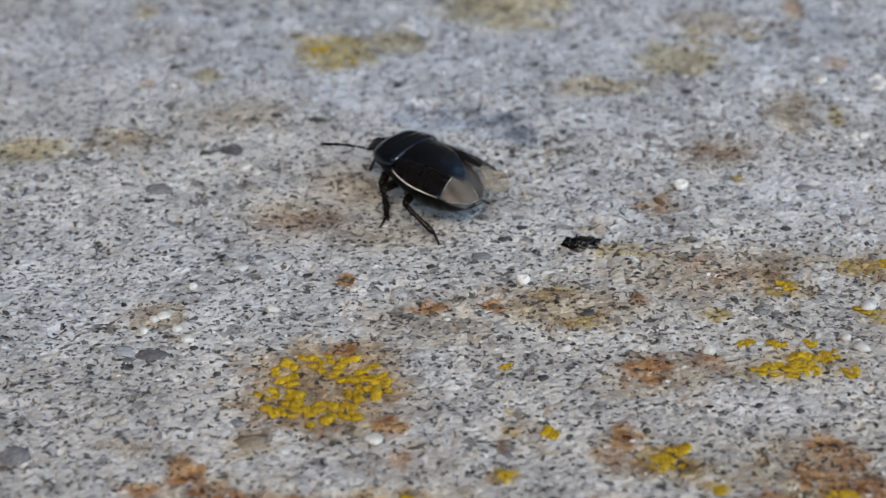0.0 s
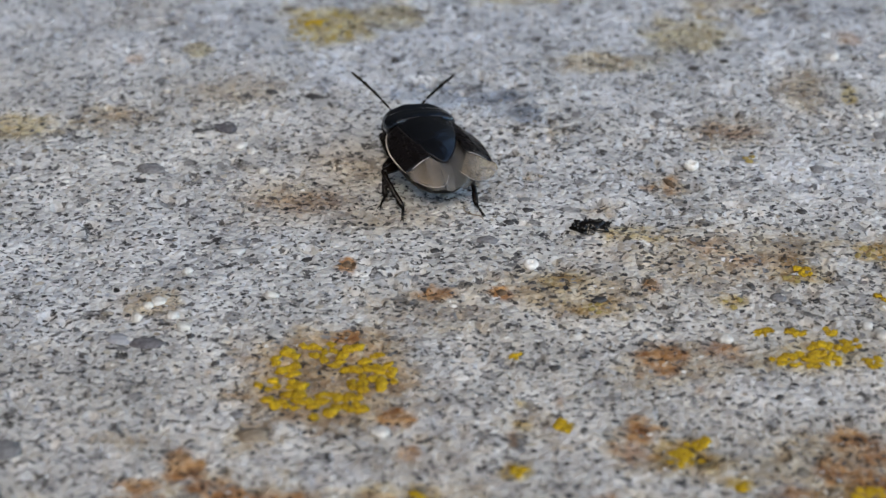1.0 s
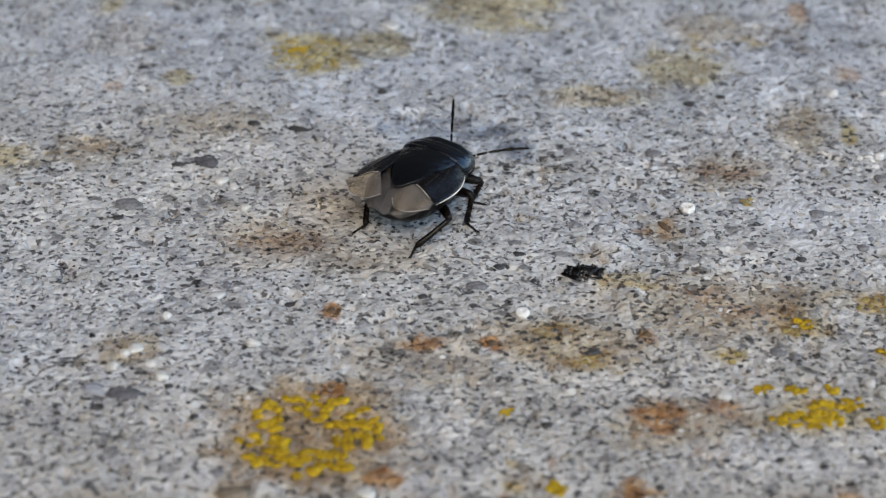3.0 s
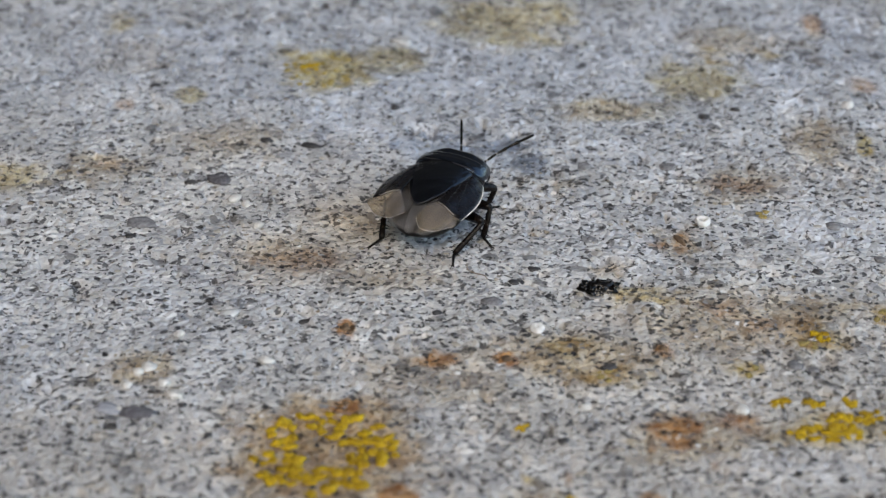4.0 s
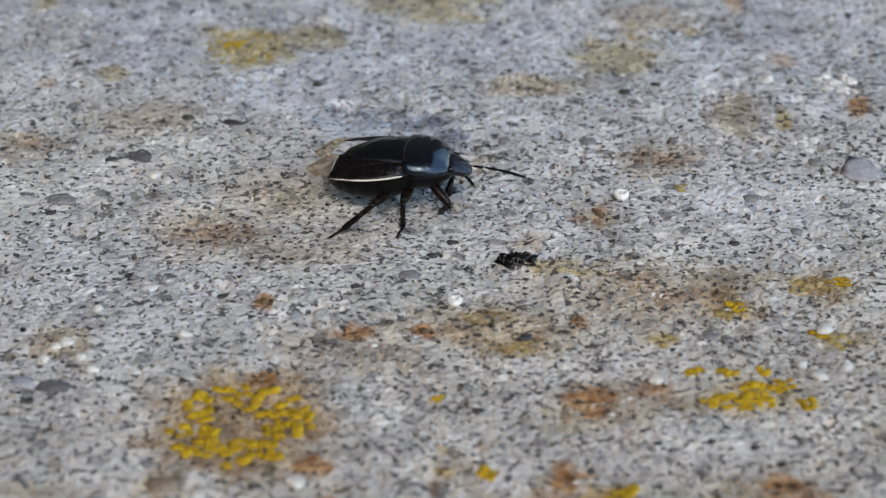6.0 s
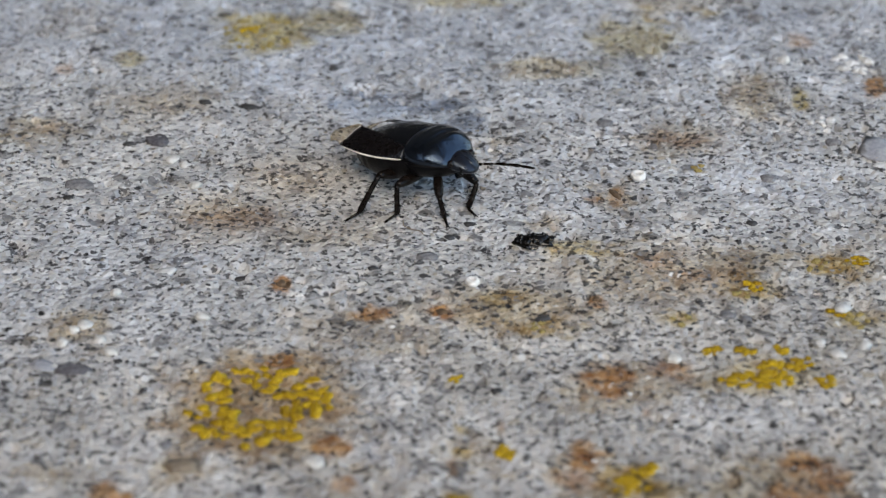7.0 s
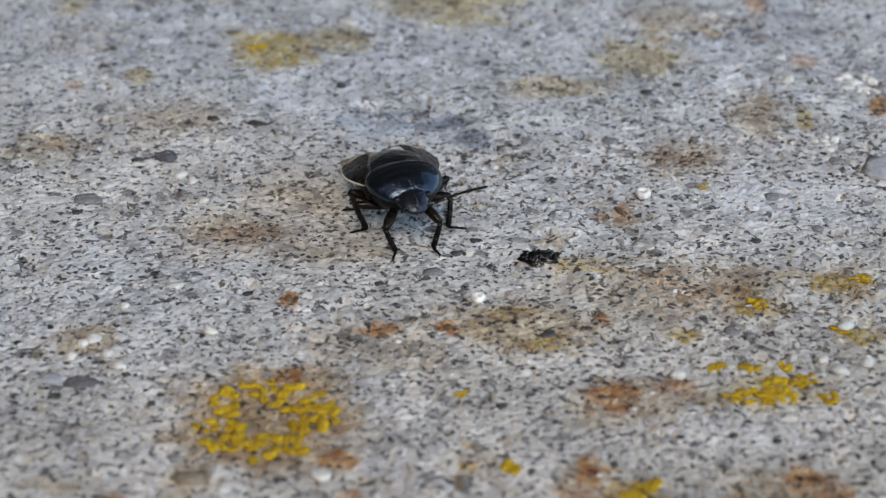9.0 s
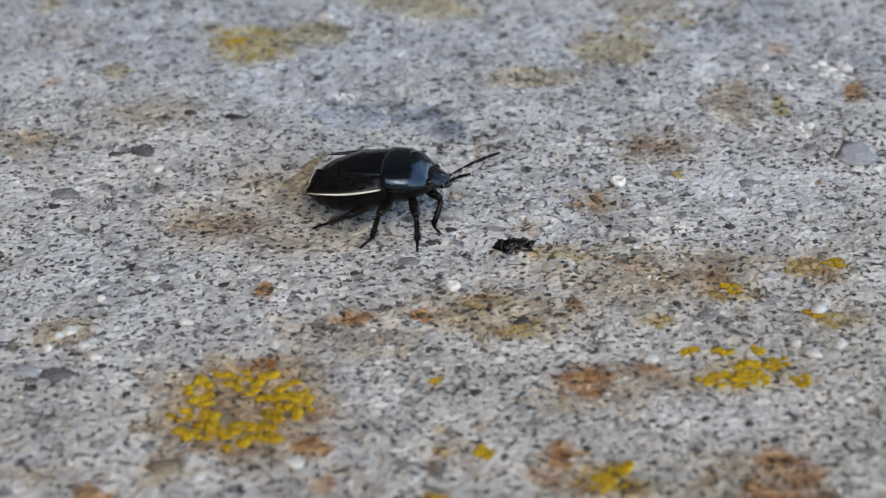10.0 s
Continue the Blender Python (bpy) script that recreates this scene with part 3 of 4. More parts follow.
def shell(bm, surface, nu, nv, thick):
    """A curved plate: surface(u, v) is its upper side, u and v from 0 to 1."""
    top = [[Vector(surface(i / nu, j / nv)) for j in range(nv + 1)] for i in range(nu + 1)]
    up, low = [], []
    for i in range(nu + 1):
        up.append([bm.verts.new(p * MM) for p in top[i]])
        low.append([bm.verts.new((p - Vector((0, 0, thick))) * MM) for p in top[i]])
    for i in range(nu):
        for j in range(nv):
            bm.faces.new((up[i][j], up[i + 1][j], up[i + 1][j + 1], up[i][j + 1]))
            bm.faces.new((low[i][j], low[i][j + 1], low[i + 1][j + 1], low[i + 1][j]))
    for i in range(nu):
        bm.faces.new((up[i][0], low[i][0], low[i + 1][0], up[i + 1][0]))
        bm.faces.new((up[i][nv], up[i + 1][nv], low[i + 1][nv], low[i][nv]))
    for j in range(nv):
        bm.faces.new((up[0][j], up[0][j + 1], low[0][j + 1], low[0][j]))
        bm.faces.new((up[nu][j], low[nu][j], low[nu][j + 1], up[nu][j + 1]))
    bmesh.ops.remove_doubles(bm, verts=bm.verts, dist=0.002 * MM)
    bmesh.ops.recalc_face_normals(bm, faces=bm.faces)
    return bm


bug = tagged(new("shield_bug"), "black shield bug with ivory wing edges and half-open wings", "insect")
SIZE = 1.06
bug.scale = (SIZE, SIZE, SIZE)

ABDOMEN = [(-3.42, 0.25, 1.72, 0.10, 0.14), (-3.2, 0.76, 1.80, 0.20, 0.40), (-2.6, 1.32, 2.00, 0.32, 0.98), (-1.6, 1.72, 2.15, 0.42, 1.42),
           (-0.4, 1.80, 2.2, 0.50, 1.44), (0.7, 1.62, 2.15, 0.5, 1.12)]
belly = smooth_sections(ABDOMEN, 8)
# the joints between the rings of the abdomen
belly = [(x, w * (1 - 0.03 * max(0, math.cos(2 * math.pi * x / 0.62)) ** 6), z, up, down * (1 - 0.05 * max(0, math.cos(2 * math.pi * x / 0.62)) ** 6))
         for x, w, z, up, down in belly]
abdomen = part("abdomen", loft(bmesh.new(), belly, 36), BLACK, bug, "black bulging ringed abdomen")
rim = bmesh.new()
for side in (1, -1):
    line = [r for r in belly if -3.25 < r[0] < 0.2]
    tube(rim, [(x, side * w * 0.985, z + 0.06) for x, w, z, up, down in line], [0.05] * len(line), 8)
part("abdomen_rim", rim, BLACK, abdomen)
THORAX = [(0.45, 1.5, 2.1, 0.6, 1.0), (1.2, 1.55, 2.1, 0.6, 0.98), (1.9, 1.2, 2.0, 0.5, 0.78), (2.4, 0.8, 1.92, 0.4, 0.5)]
part("thorax", loft(bmesh.new(), smooth_sections(THORAX)), BLACK, bug)
PRONOTUM = [(0.52, 1.50, 2.68, 0.46, 0.15), (0.66, 1.68, 2.50, 0.67, 0.22), (0.98, 1.76, 2.36, 0.82, 0.3), (1.4, 1.69, 2.28, 0.80, 0.34),
            (1.85, 1.52, 2.19, 0.74, 0.34), (2.22, 1.22, 2.08, 0.54, 0.3), (2.42, 0.98, 2.01, 0.36, 0.22), (2.52, 0.70, 1.95, 0.16, 0.14)]
dome = loft(bmesh.new(), smooth_sections(PRONOTUM), 44, 2.1)
for v in dome.verts:
    # shallow furrows across the shield, two smooth swellings before it, fine unevenness
    x, y = v.co.x / MM, v.co.y / MM
    dip = 0.075 * math.exp(-((x - 1.42 - 0.05 * y * y) / 0.12) ** 2) * max(0.0, 1 - (y / 1.7) ** 2)
    dip += 0.035 * math.exp(-((x - 1.02 - 0.04 * y * y) / 0.09) ** 2) * max(0.0, 1 - (y / 1.75) ** 2)
    swell = 0.05 * math.exp(-((x - 1.80) / 0.22) ** 2 - ((abs(y) - 0.55) / 0.35) ** 2)
    v.co.z += (swell - dip + 0.018 * noise.noise(v.co / MM * 2.2)) * MM
pronotum = part("pronotum", dome, SHIELD, bug, "blue-black domed neck shield")
edge = bmesh.new()
for side in (1, -1):
    tube(edge, [(0.75 + 1.6 * k / 8, side * (1.78 - 0.76 * (k / 8) ** 2.2), 2.24 - 0.26 * k / 8) for k in range(9)],
         [0.02] + [0.045] * 7 + [0.02], 8)
part("pronotum_rim", edge, BLACK, pronotum)
edge = bmesh.new()
across = [-1.46 + 2.92 * k / 20 for k in range(21)]
tube(edge, [(0.51 + 0.10 * (y / 1.5) ** 2, y, 2.68 + 0.46 * max(0.0, 1 - (abs(y) / 1.5) ** 2.1) ** (1 / 2.1)) for y in across], [0.015] + [0.032] * 19 + [0.015], 8)
part("hind_rim", edge, RIM, pronotum)
HEAD = [(2.24, 0.74, 1.98, 0.42, 0.34), (2.5, 0.76, 1.94, 0.43, 0.4), (2.78, 0.66, 1.85, 0.36, 0.38), (3.04, 0.54, 1.74, 0.27, 0.3),
        (3.22, 0.39, 1.65, 0.17, 0.2), (3.32, 0.20, 1.60, 0.07, 0.08)]
head = part("head", loft(bmesh.new(), smooth_sections(HEAD), 28, 2.0), FACE, bug, "small blunt black head")
for side in (1, -1):
    bm = bmesh.new()
    bmesh.ops.create_uvsphere(bm, u_segments=16, v_segments=10, radius=0.18 * MM)
    bmesh.ops.translate(bm, verts=bm.verts, vec=Vector((2.52, side * 0.71, 2.04)) * MM)
    part("eye", bm, EYE, head, "round dark eye")


clypeus = bmesh.new()
tube(clypeus, [(2.45, 0, 2.28), (2.7, 0, 2.17), (2.95, 0, 2.03), (3.15, 0, 1.88), (3.3, 0, 1.68)], [0.03, 0.09, 0.11, 0.10, 0.06], 12)
part("clypeus", clypeus, FACE, head)


def scutellum_surface(u, v):
    w = 1.32 * (1 - u ** 1.9) ** 0.74 + 0.02
    s = 2 * v - 1
    grain = 0.02 * noise.noise(Vector((2.4 * u * 3, 2.2 * w * s, 1.7))) * min(1.0, 6 * u)
    return (0.52 - 3.06 * u, w * s, 3.18 + grain + 0.16 * math.sin(math.pi * u) - 0.42 * u ** 1.5 - 0.34 * (w * s / 1.3) ** 2)


scutellum = part("scutellum", shell(bmesh.new(), scutellum_surface, 26, 18, 0.10), BACK, bug, "large black rounded back plate")
bead = bmesh.new()
loop = [Vector(scutellum_surface(k / 30, 0.0)) for k in range(2, 31)] + [Vector(scutellum_surface(1 - k / 30, 1.0)) for k in range(1, 29)]
tube(bead, [p + Vector((0, 0, -0.035)) for p in loop], [0.02] + [0.034] * (len(loop) - 2) + [0.02], 8)
part("scutellum_rim", bead, RIM, scutellum)

HINGE = {1: Vector((0.55, 1.20, 2.78)), -1: Vector((0.55, -1.20, 2.78))}


def wing_parts(side):
    def corium(u, v):
        inner = Vector((-2.96 * u, -0.15 - 0.69 * u, 0.05 + 0.06 * u))
        outer = Vector((-3.44 * u, 0.36 + 0.42 * math.sin(math.pi * (0.12 + 0.9 * u)), -0.40 - 0.09 * u))
        p = inner.lerp(outer, v)
        p.z += 0.16 * math.sin(math.pi * v) * (1 - 0.8 * u) - 0.02 * math.cos(9 * v) * u
        return (p.x, side * p.y, p.z)

    def membrane(u, v):
        a = Vector(corium(1.0, v))
        q = 1 - v
        end = Vector((-3.65, -1.60, -0.50)) * q * q + Vector((-5.25, -1.25, -0.66)) * 2 * q * v + Vector((-4.0, 0.24, -0.50)) * v * v
        p = a.lerp(Vector((end.x, side * end.y, end.z)), u)
        p.z += -0.03 * (1 - u) + (0.10 if side > 0 else 0.14) * math.sin(math.pi * u) + (0.0 if side > 0 else 0.07) * (1 - v) * u + 0.02 * math.sin(16 * v) * u
        return p

    def hind(u, v):
        y = -0.55 + 1.95 * v
        end = -1.35 - 2.18 * math.sqrt(max(0.0, 1 - (y / 1.62) ** 2))
        x = 0.1 + (end - 0.1) * u
        row = min(belly, key=lambda r: abs(r[0] - x))
        top = row[2] + row[3] * max(0.0, 1 - min(1.0, abs(y) / row[1]) ** 2.2) ** (1 / 2.2)
        return Vector((x, side * y, top + 0.07 + 0.02 * math.sin(11 * v + 4 * u) * u)) - HINGE[side]

    wing = part("wing", shell(bmesh.new(), corium, 18, 14, 0.05), CORIUM, bug, "dark brown leathery fore wing")
    wing.location = HINGE[side] * MM
    bm = bmesh.new()
    pts = [Vector(corium(0.02 + 0.96 * k / 16, 1.0)) + Vector((0, -side * 0.02, -0.07)) for k in range(17)]
    tube(bm, pts, [0.02] + [0.055] * 8 + [0.053, 0.050, 0.046, 0.042, 0.036, 0.03, 0.022, 0.012], 8)
    part("wing_edge", bm, PALE, wing, "ivory wing edge")
    for across, reach in ((0.30, 0.97), (0.62, 0.9)):
        bm = bmesh.new()
        pts = [Vector(corium(0.06 + (reach - 0.06) * k / 10, across * (0.4 + 0.6 * k / 10))) + Vector((0, 0, 0.005)) for k in range(11)]
        tube(bm, pts, [0.012] + [0.022] * 9 + [0.010], 6)
        part("vein", bm, CORIUM, wing)
    skin = part("membrane", shell(bmesh.new(), membrane, 12, 14, 0.012), MEMBRANE, wing, "smoky translucent wing tip")
    bm = bmesh.new()
    tube(bm, [membrane(1.0, k / 18) for k in range(19)], [0.004] + [0.009] * 17 + [0.004], 6)
    part("membrane_rim", bm, FOLD, skin)
    # pale thread on the joint, its colour stands for the whitish highlight there
    bm = bmesh.new()
    tube(bm, [Vector(corium(1.0, 0.04 + 0.74 * k / 14)) + Vector((0, 0, 0.012)) for k in range(15)], [0.008] + [0.022] * 10 + [0.018, 0.014, 0.010, 0.006], 6)
    part("membrane_seam", bm, FOLD, skin)
    back = part("hind_wing", shell(bmesh.new(), hind, 20, 14, 0.012), HIND, bug, "clear crinkled hind wing")
    back.location = HINGE[side] * MM
    return wing, back


WINGS = {side: wing_parts(side) for side in (1, -1)}


def antenna_part(side):
    bm, pale = bmesh.new(), bmesh.new()
    at, bend = Vector((0, 0, 0)), 0.0
    for length, r0, r1 in ((0.34, 0.075, 0.06), (0.55, 0.055, 0.065), (0.62, 0.055, 0.085), (0.66, 0.065, 0.095), (0.70, 0.075, 0.06)):
        ahead = Vector((math.cos(bend), 0, math.sin(bend)))
        pts = [at + ahead * length * k / 5 for k in range(6)]
        tube(bm, pts, [r0 * 0.7, r0, r0, (r0 + r1) / 2, r1, r1 * 0.6], 8)
        at = pts[-1]
        if length < 0.7:
            tube(pale, [at - ahead * 0.035, at, at + ahead * 0.05], [0.042, 0.046, 0.042], 8)
        bend -= 0.07
    feeler = part("antenna", bm, LEG, bug, "beaded black feeler")
    part("joint", pale, FOLD, feeler, "pale joints between the feeler's beads")
    return feeler


FEELERS = {side: antenna_part(side) for side in (1, -1)}
FEELER_ROOT = {1: Vector((2.95, 0.50, 1.62)), -1: Vector((2.95, -0.50, 1.62))}

# legs: coxa, thigh and shin lengths
LEGS = {"front": ((1.55, 0.62, 1.32), 1.28, 1.22), "middle": ((0.55, 0.80, 1.20), 1.42, 1.42),
        "hind": ((-0.35, 0.85, 1.18), 1.65, 1.95)}


def leg_parts(side, name):
    coxa, thigh, shin = LEGS[name]
    rng = random.Random(name + str(side))
    bm = bmesh.new()
    tube(bm, [(-0.15, 0, 0), (0.05, 0, 0), (0.3 * thigh, 0, 0.02), (0.6 * thigh, 0, 0.03), (0.9 * thigh, 0, 0.01), (thigh, 0, 0)],
         [0.15, 0.19, 0.225, 0.235, 0.18, 0.135], 12)
    leg = part("leg", bm, LEG, bug, name + " leg, black and spiny")
    bm = bmesh.new()
    tube(bm, [(0, 0, 0), (0.12 * shin, 0, 0), (0.5 * shin, 0, 0.02), (0.9 * shin, 0, 0), (shin, 0, 0)], [0.105, 0.12, 0.125, 0.145, 0.10], 10)
    for k in range(24):
        x = shin * (0.12 + 0.035 * k)
        a = rng.uniform(0, 2 * math.pi)
        out = Vector((0.5, math.cos(a), math.sin(a)))
        tube(bm, [Vector((x, 0, 0)) + out * 0.11, Vector((x, 0, 0)) + out * rng.uniform(0.22, 0.31)], [0.024, 0.008], 5)
    tibia = part("tibia", bm, LEG, leg)
    bm = bmesh.new()
    tube(bm, [(0, 0, 0), (0.22, 0, 0), (0.24, 0, 0), (0.44, 0, 0.01), (0.46, 0, 0.01), (0.72, 0, 0)], [0.065, 0.075, 0.055, 0.07, 0.05, 0.065], 8)
    for s in (1, -1):
        tube(bm, [(0.70, 0, 0), (0.80, s * 0.06, 0.02), (0.88, s * 0.10, -0.05)], [0.03, 0.022, 0.008], 6)
    tarsus = part("tarsus", bm, LEG, leg)
    return leg, tibia, tarsus


LEG_SETS = {(side, name): leg_parts(side, name) for side in (1, -1) for name in LEGS}

# ---- stones, lichens and small litter ----
def lumpy(bm, size, seed, rough=0.25, subdiv=2):
    """An uneven stone of that half size, in millimetres, sunk a little below its base."""
    bmesh.ops.create_icosphere(bm, subdivisions=subdiv, radius=1.0)
    for v in bm.verts:
        k = 1 + rough * (noise.noise(v.co * 1.4 + Vector((seed * 7.1, seed * 3.3, 0))) + 0.5 * noise.noise(v.co * 3.5 + Vector((0, seed * 5.7, 9))))
        v.co = Vector((v.co.x * size[0], v.co.y * size[1], v.co.z * size[2])) * k * MM
    return bm


def on_slab(x, y, lift=0.0, turn=0.0):
    return pose(x * MM, y * MM, (float(ground_height(x, y)) + lift) * MM, 0, 0, turn)


def stone(name, label, category, x, y, size, mat, seed, turn=0.0, lift=0.0, group=""):
    ob = part(name, lumpy(bmesh.new(), size, seed, 0.45), mat)
    ob.matrix_world = on_slab(x, y, lift, turn)
    return tagged(ob, label, category, group)


WHITE_STONES = [(-14.8, -9.9, 0.33, 0.33), (-14.0, -11.1, 0.26, 0.26), (-15.6, -11.3, 0.22, 0.24), (-13.4, -12.1, 0.33, 0.24),
                (-15.2, -10.3, 0.22, 0.2), (-11.7, -5.4, 0.5, 0.3), (-4.25, -20.0, 0.42, 0.33), (11.0, -12.9, 0.31, 0.34), (18.9, -9.1, 0.34, 0.34),
                (18.1, -12.7, 0.36, 0.28), (17.5, -11.9, 0.24, 0.2), (19.4, -12.1, 0.3, 0.24), (-12.25, 4.85, 0.3, 0.34), (-11.65, 4.55, 0.26, 0.32),
                (19.5, 14.9, 0.38, 0.3), (-4.4, 22.4, 0.6, 0.5), (-10.9, 2.2, 0.26, 0.2), (-13.7, -7.3, 0.26, 0.2), (-9.7, -9.3, 0.34, 0.2)]
for i, (x, y, a, b) in enumerate(WHITE_STONES):
    stone("white_pebble", "small chalky white pebble set in the concrete", "pebble", x, y, (a * 1.12, b * 1.12, 0.2), LIGHT if x > 17 or a > 0.45 else WHITE, i + 1, 25 * (i % 3) - 25, 0.09, "white pebbles")
GREY_STONES = [(-16.2, -13.1, 0.62, 0.42), (-14.9, -13.35, 0.85, 0.46), (-10.4, -18.7, 0.28, 0.32), (-9.6, -20.1, 0.66, 0.6), (-13.2, 6.8, 0.6, 0.58),
               (-16.6, 2.6, 0.75, 0.55), (13.7, -9.6, 0.36, 0.36), (14.5, -9.9, 0.22, 0.27), (0.4, -4.4, 0.48, 0.44),
               (5.2, 8.5, 0.36, 0.42), (17.1, 2.6, 0.36, 0.38), (9.5, 8.5, 0.42, 0.4), (18.9, -0.5, 0.28, 0.32), (20.8, 5.9, 0.42, 0.4),
               (11.9, 6.4, 0.35, 0.34), (18.8, 20.3, 0.45, 0.48), (18.1, -7.6, 0.24, 0.32), (22.9, 5.2, 1.0, 1.3), (-19.9, -21.2, 0.7, 0.7)]
for i, (x, y, a, b) in enumerate(GREY_STONES):
    stone("grey_pebble", "flat brownish pebble worn flush with the concrete" if i == 3 else "flat blue-grey pebble worn flush with the concrete", "pebble", x, y, (a * 1.1, b, 0.07), SLATE if i in (1, 4) else PALE_GREY if a > 0.9 or i == 0 else BROWN if i == 3 else GREY, i + 31, 8 * (i % 5) - 16, 0.01, "grey pebbles")
DARK_STONES = [(-8.8, 10.4, 0.59, 0.3), (-11.1, 10.8, 0.36, 0.25), (-8.2, -5.7, 0.42, 0.19), (15.8, -1.6, 0.3, 0.2), (3.3, -15.1, 0.26, 0.24),
               (12.9, -17.4, 0.22, 0.2), (7.8, -19.3, 0.2, 0.2), (-11.7, -14.8, 0.2, 0.2), (5.5, -9.7, 0.4, 0.25), (2.4, -1.4, 0.35, 0.2),
               (1.4, -2.6, 0.24, 0.28), (-14.6, 6.5, 0.34, 0.22), (-17.6, 17.0, 0.3, 0.26), (13.5, 14.3, 0.28, 0.25), (11.8, 13.7, 0.3, 0.25),
               (-2.1, -5.3, 0.26, 0.18), (-17.0, 1.3, 0.28, 0.2), (-13.0, -12.7, 0.2, 0.16), (12.6, -8.6, 0.18, 0.18), (14.7, -17.8, 0.2, 0.16), (-4.6, 14.6, 0.26, 0.24)]
for i, (x, y, a, b) in enumerate(DARK_STONES):
    stone("dark_pebble", "thin dark stone chip in the concrete", "pebble", x, y, (a, b, 0.13), DARK, i + 61, 10 * (i % 3) - 10, 0.0, "dark chips")
RUSTY = [(-6.3, -6.5, 0.34, 0.42), (8.0, -8.2, 0.36, 0.34), (9.5, 1.4, 0.3, 0.8), (-2.1, -9.1, 0.42, 0.36), (-6.0, -12.4, 0.25, 0.28), (1.0, -9.1, 0.4, 0.4)]
for i, (x, y, a, b) in enumerate(RUSTY):
    stone("rusty_pebble", "rust-orange grain set in the concrete", "pebble", x, y, (a * 0.65, b * 0.65, 0.09), RUST, i + 81, 12 * i, 0.0, "rusty grains")


def white_ring(x, y, wide, thick, name, label, category):
    bm = bmesh.new()
    n, k = 28, 12
    rows = []
    for i in range(n):
        a = 2 * math.pi * i / n
        r = wide + 0.02 * math.sin(3 * a) + 0.012 * math.sin(7 * a + x)
        row = []
        for j in range(k):
            b = 2 * math.pi * j / k
            d = r + thick * math.cos(b)
            row.append(bm.verts.new(Vector((d * math.cos(a), d * math.sin(a), 0.17 + 0.17 * math.sin(b))) * MM))
        rows.append(row)
    for i in range(n):
        for j in range(k):
            bm.faces.new((rows[i][j], rows[(i + 1) % n][j], rows[(i + 1) % n][(j + 1) % k], rows[i][(j + 1) % k]))
    bmesh.ops.recalc_face_normals(bm, faces=bm.faces)
    ob = part(name, bm, CHALK)
    ob.matrix_world = on_slab(x, y, -0.04)
    return tagged(ob, label, category)


white_ring(10.76, 2.80, 0.27, 0.115, "white_shell_ring", "round chalky white shell ring with a hole on the concrete", "shell")
white_ring(2.43, -6.85, 0.2, 0.15, "white_pitted_pebble", "chalky white pebble with a dark pit in its middle", "pebble")


def crust(x, y, rx, ry, count, seed, r0, r1, mat, name, label, category, ring=0.0, piece="lobe", apart=0.6, gaps=0.0):
    """A lichen: an Empty that carries its lobes, strewn over an ellipse or along its rim."""
    rng = random.Random(seed)
    top = tagged(new(name), label, category)
    top.matrix_world = on_slab(x, y)
    base = float(ground_height(x, y))
    kinds = []
    for k in range(4):
        me = bpy.data.meshes.new(piece)
        bm = lumpy(bmesh.new(), (1, 1, 0.34), seed + 3 * k, 0.6, 2)
        bm.to_mesh(me)
        bm.free()
        me.materials.append(mat)
        for p in me.polygons:
            p.use_smooth = True
        kinds.append(me)
    made, tries = [], 0
    while len(made) < count and tries < 4000:
        tries += 1
        a, r = 2.39996 * tries + rng.uniform(-0.3, 0.3), math.sqrt(rng.uniform(ring * ring, 1.0))
        px, py = rx * r * math.cos(a), ry * r * math.sin(a)
        s = rng.uniform(r0, r1)
        if gaps and noise.noise(Vector((px * 0.9, py * 0.9, seed))) < gaps - 0.6:
            continue
        if any(math.hypot(px - q[0], py - q[1]) < apart * (s + q[2]) for q in made):
            continue
        made.append((px, py, s))
        ob = new(piece, kinds[len(made) % 4])
        ob.parent = top
        ob.matrix_basis = pose(px * MM, py * MM, (float(ground_height(x + px, y + py)) - base + 0.03) * MM, rng.uniform(-9, 9), rng.uniform(-9, 9), rng.uniform(0, 360)) \
            @ Matrix.Diagonal((s * rng.uniform(0.95, 1.3), s * rng.uniform(0.8, 1.05), s, 1))
    return top


BRIGHT = "bright yellow lichen crust on the concrete"
crust(-6.75, -16.0, 3.05, 2.9, 74, 3, 0.19, 0.34, YELLOW, "lichen", "round ring of bright yellow lichen lobes on the concrete", "lichen", 0.34, apart=0.62, gaps=0.42)
crust(14.3, -14.6, 1.7, 0.5, 22, 7, 0.15, 0.28, YELLOW, "lichen", BRIGHT, "lichen")
crust(15.5, -13.7, 1.0, 0.45, 13, 8, 0.15, 0.27, YELLOW, "lichen", BRIGHT, "lichen")
PATCHES = [(12.8, -12.4, 0.35, 3), (14.1, -12.6, 0.4, 3), (15.7, -12.4, 0.3, 2), (16.6, -13.3, 0.4, 3), (17.3, -14.7, 0.45, 4), (15.2, -7.3, 0.45, 3),
           (20.3, -4.9, 0.55, 4), (18.6, -9.4, 0.35, 2), (1.6, -14.2, 0.25, 2),
           (3.5, -19.5, 0.4, 5), (9.3, -20.5, 0.35, 3), (8.4, -21.4, 0.9, 9), (10.6, -23.6, 0.35, 3), (15.9, -24.1, 0.7, 7), (16.6, -25.6, 0.45, 4), (-2.5, -24.3, 0.3, 2), (1.6, -22.7, 0.3, 2)]
FAINT = [(14.7, -7.9, 0.5, 4), (18.5, -5.4, 0.6, 6), (19.4, -9.9, 0.7, 7), (13.8, 3.7, 0.4, 3), (11.6, -10.0, 0.5, 3), (5.3, -10.3, 0.5, 4)]
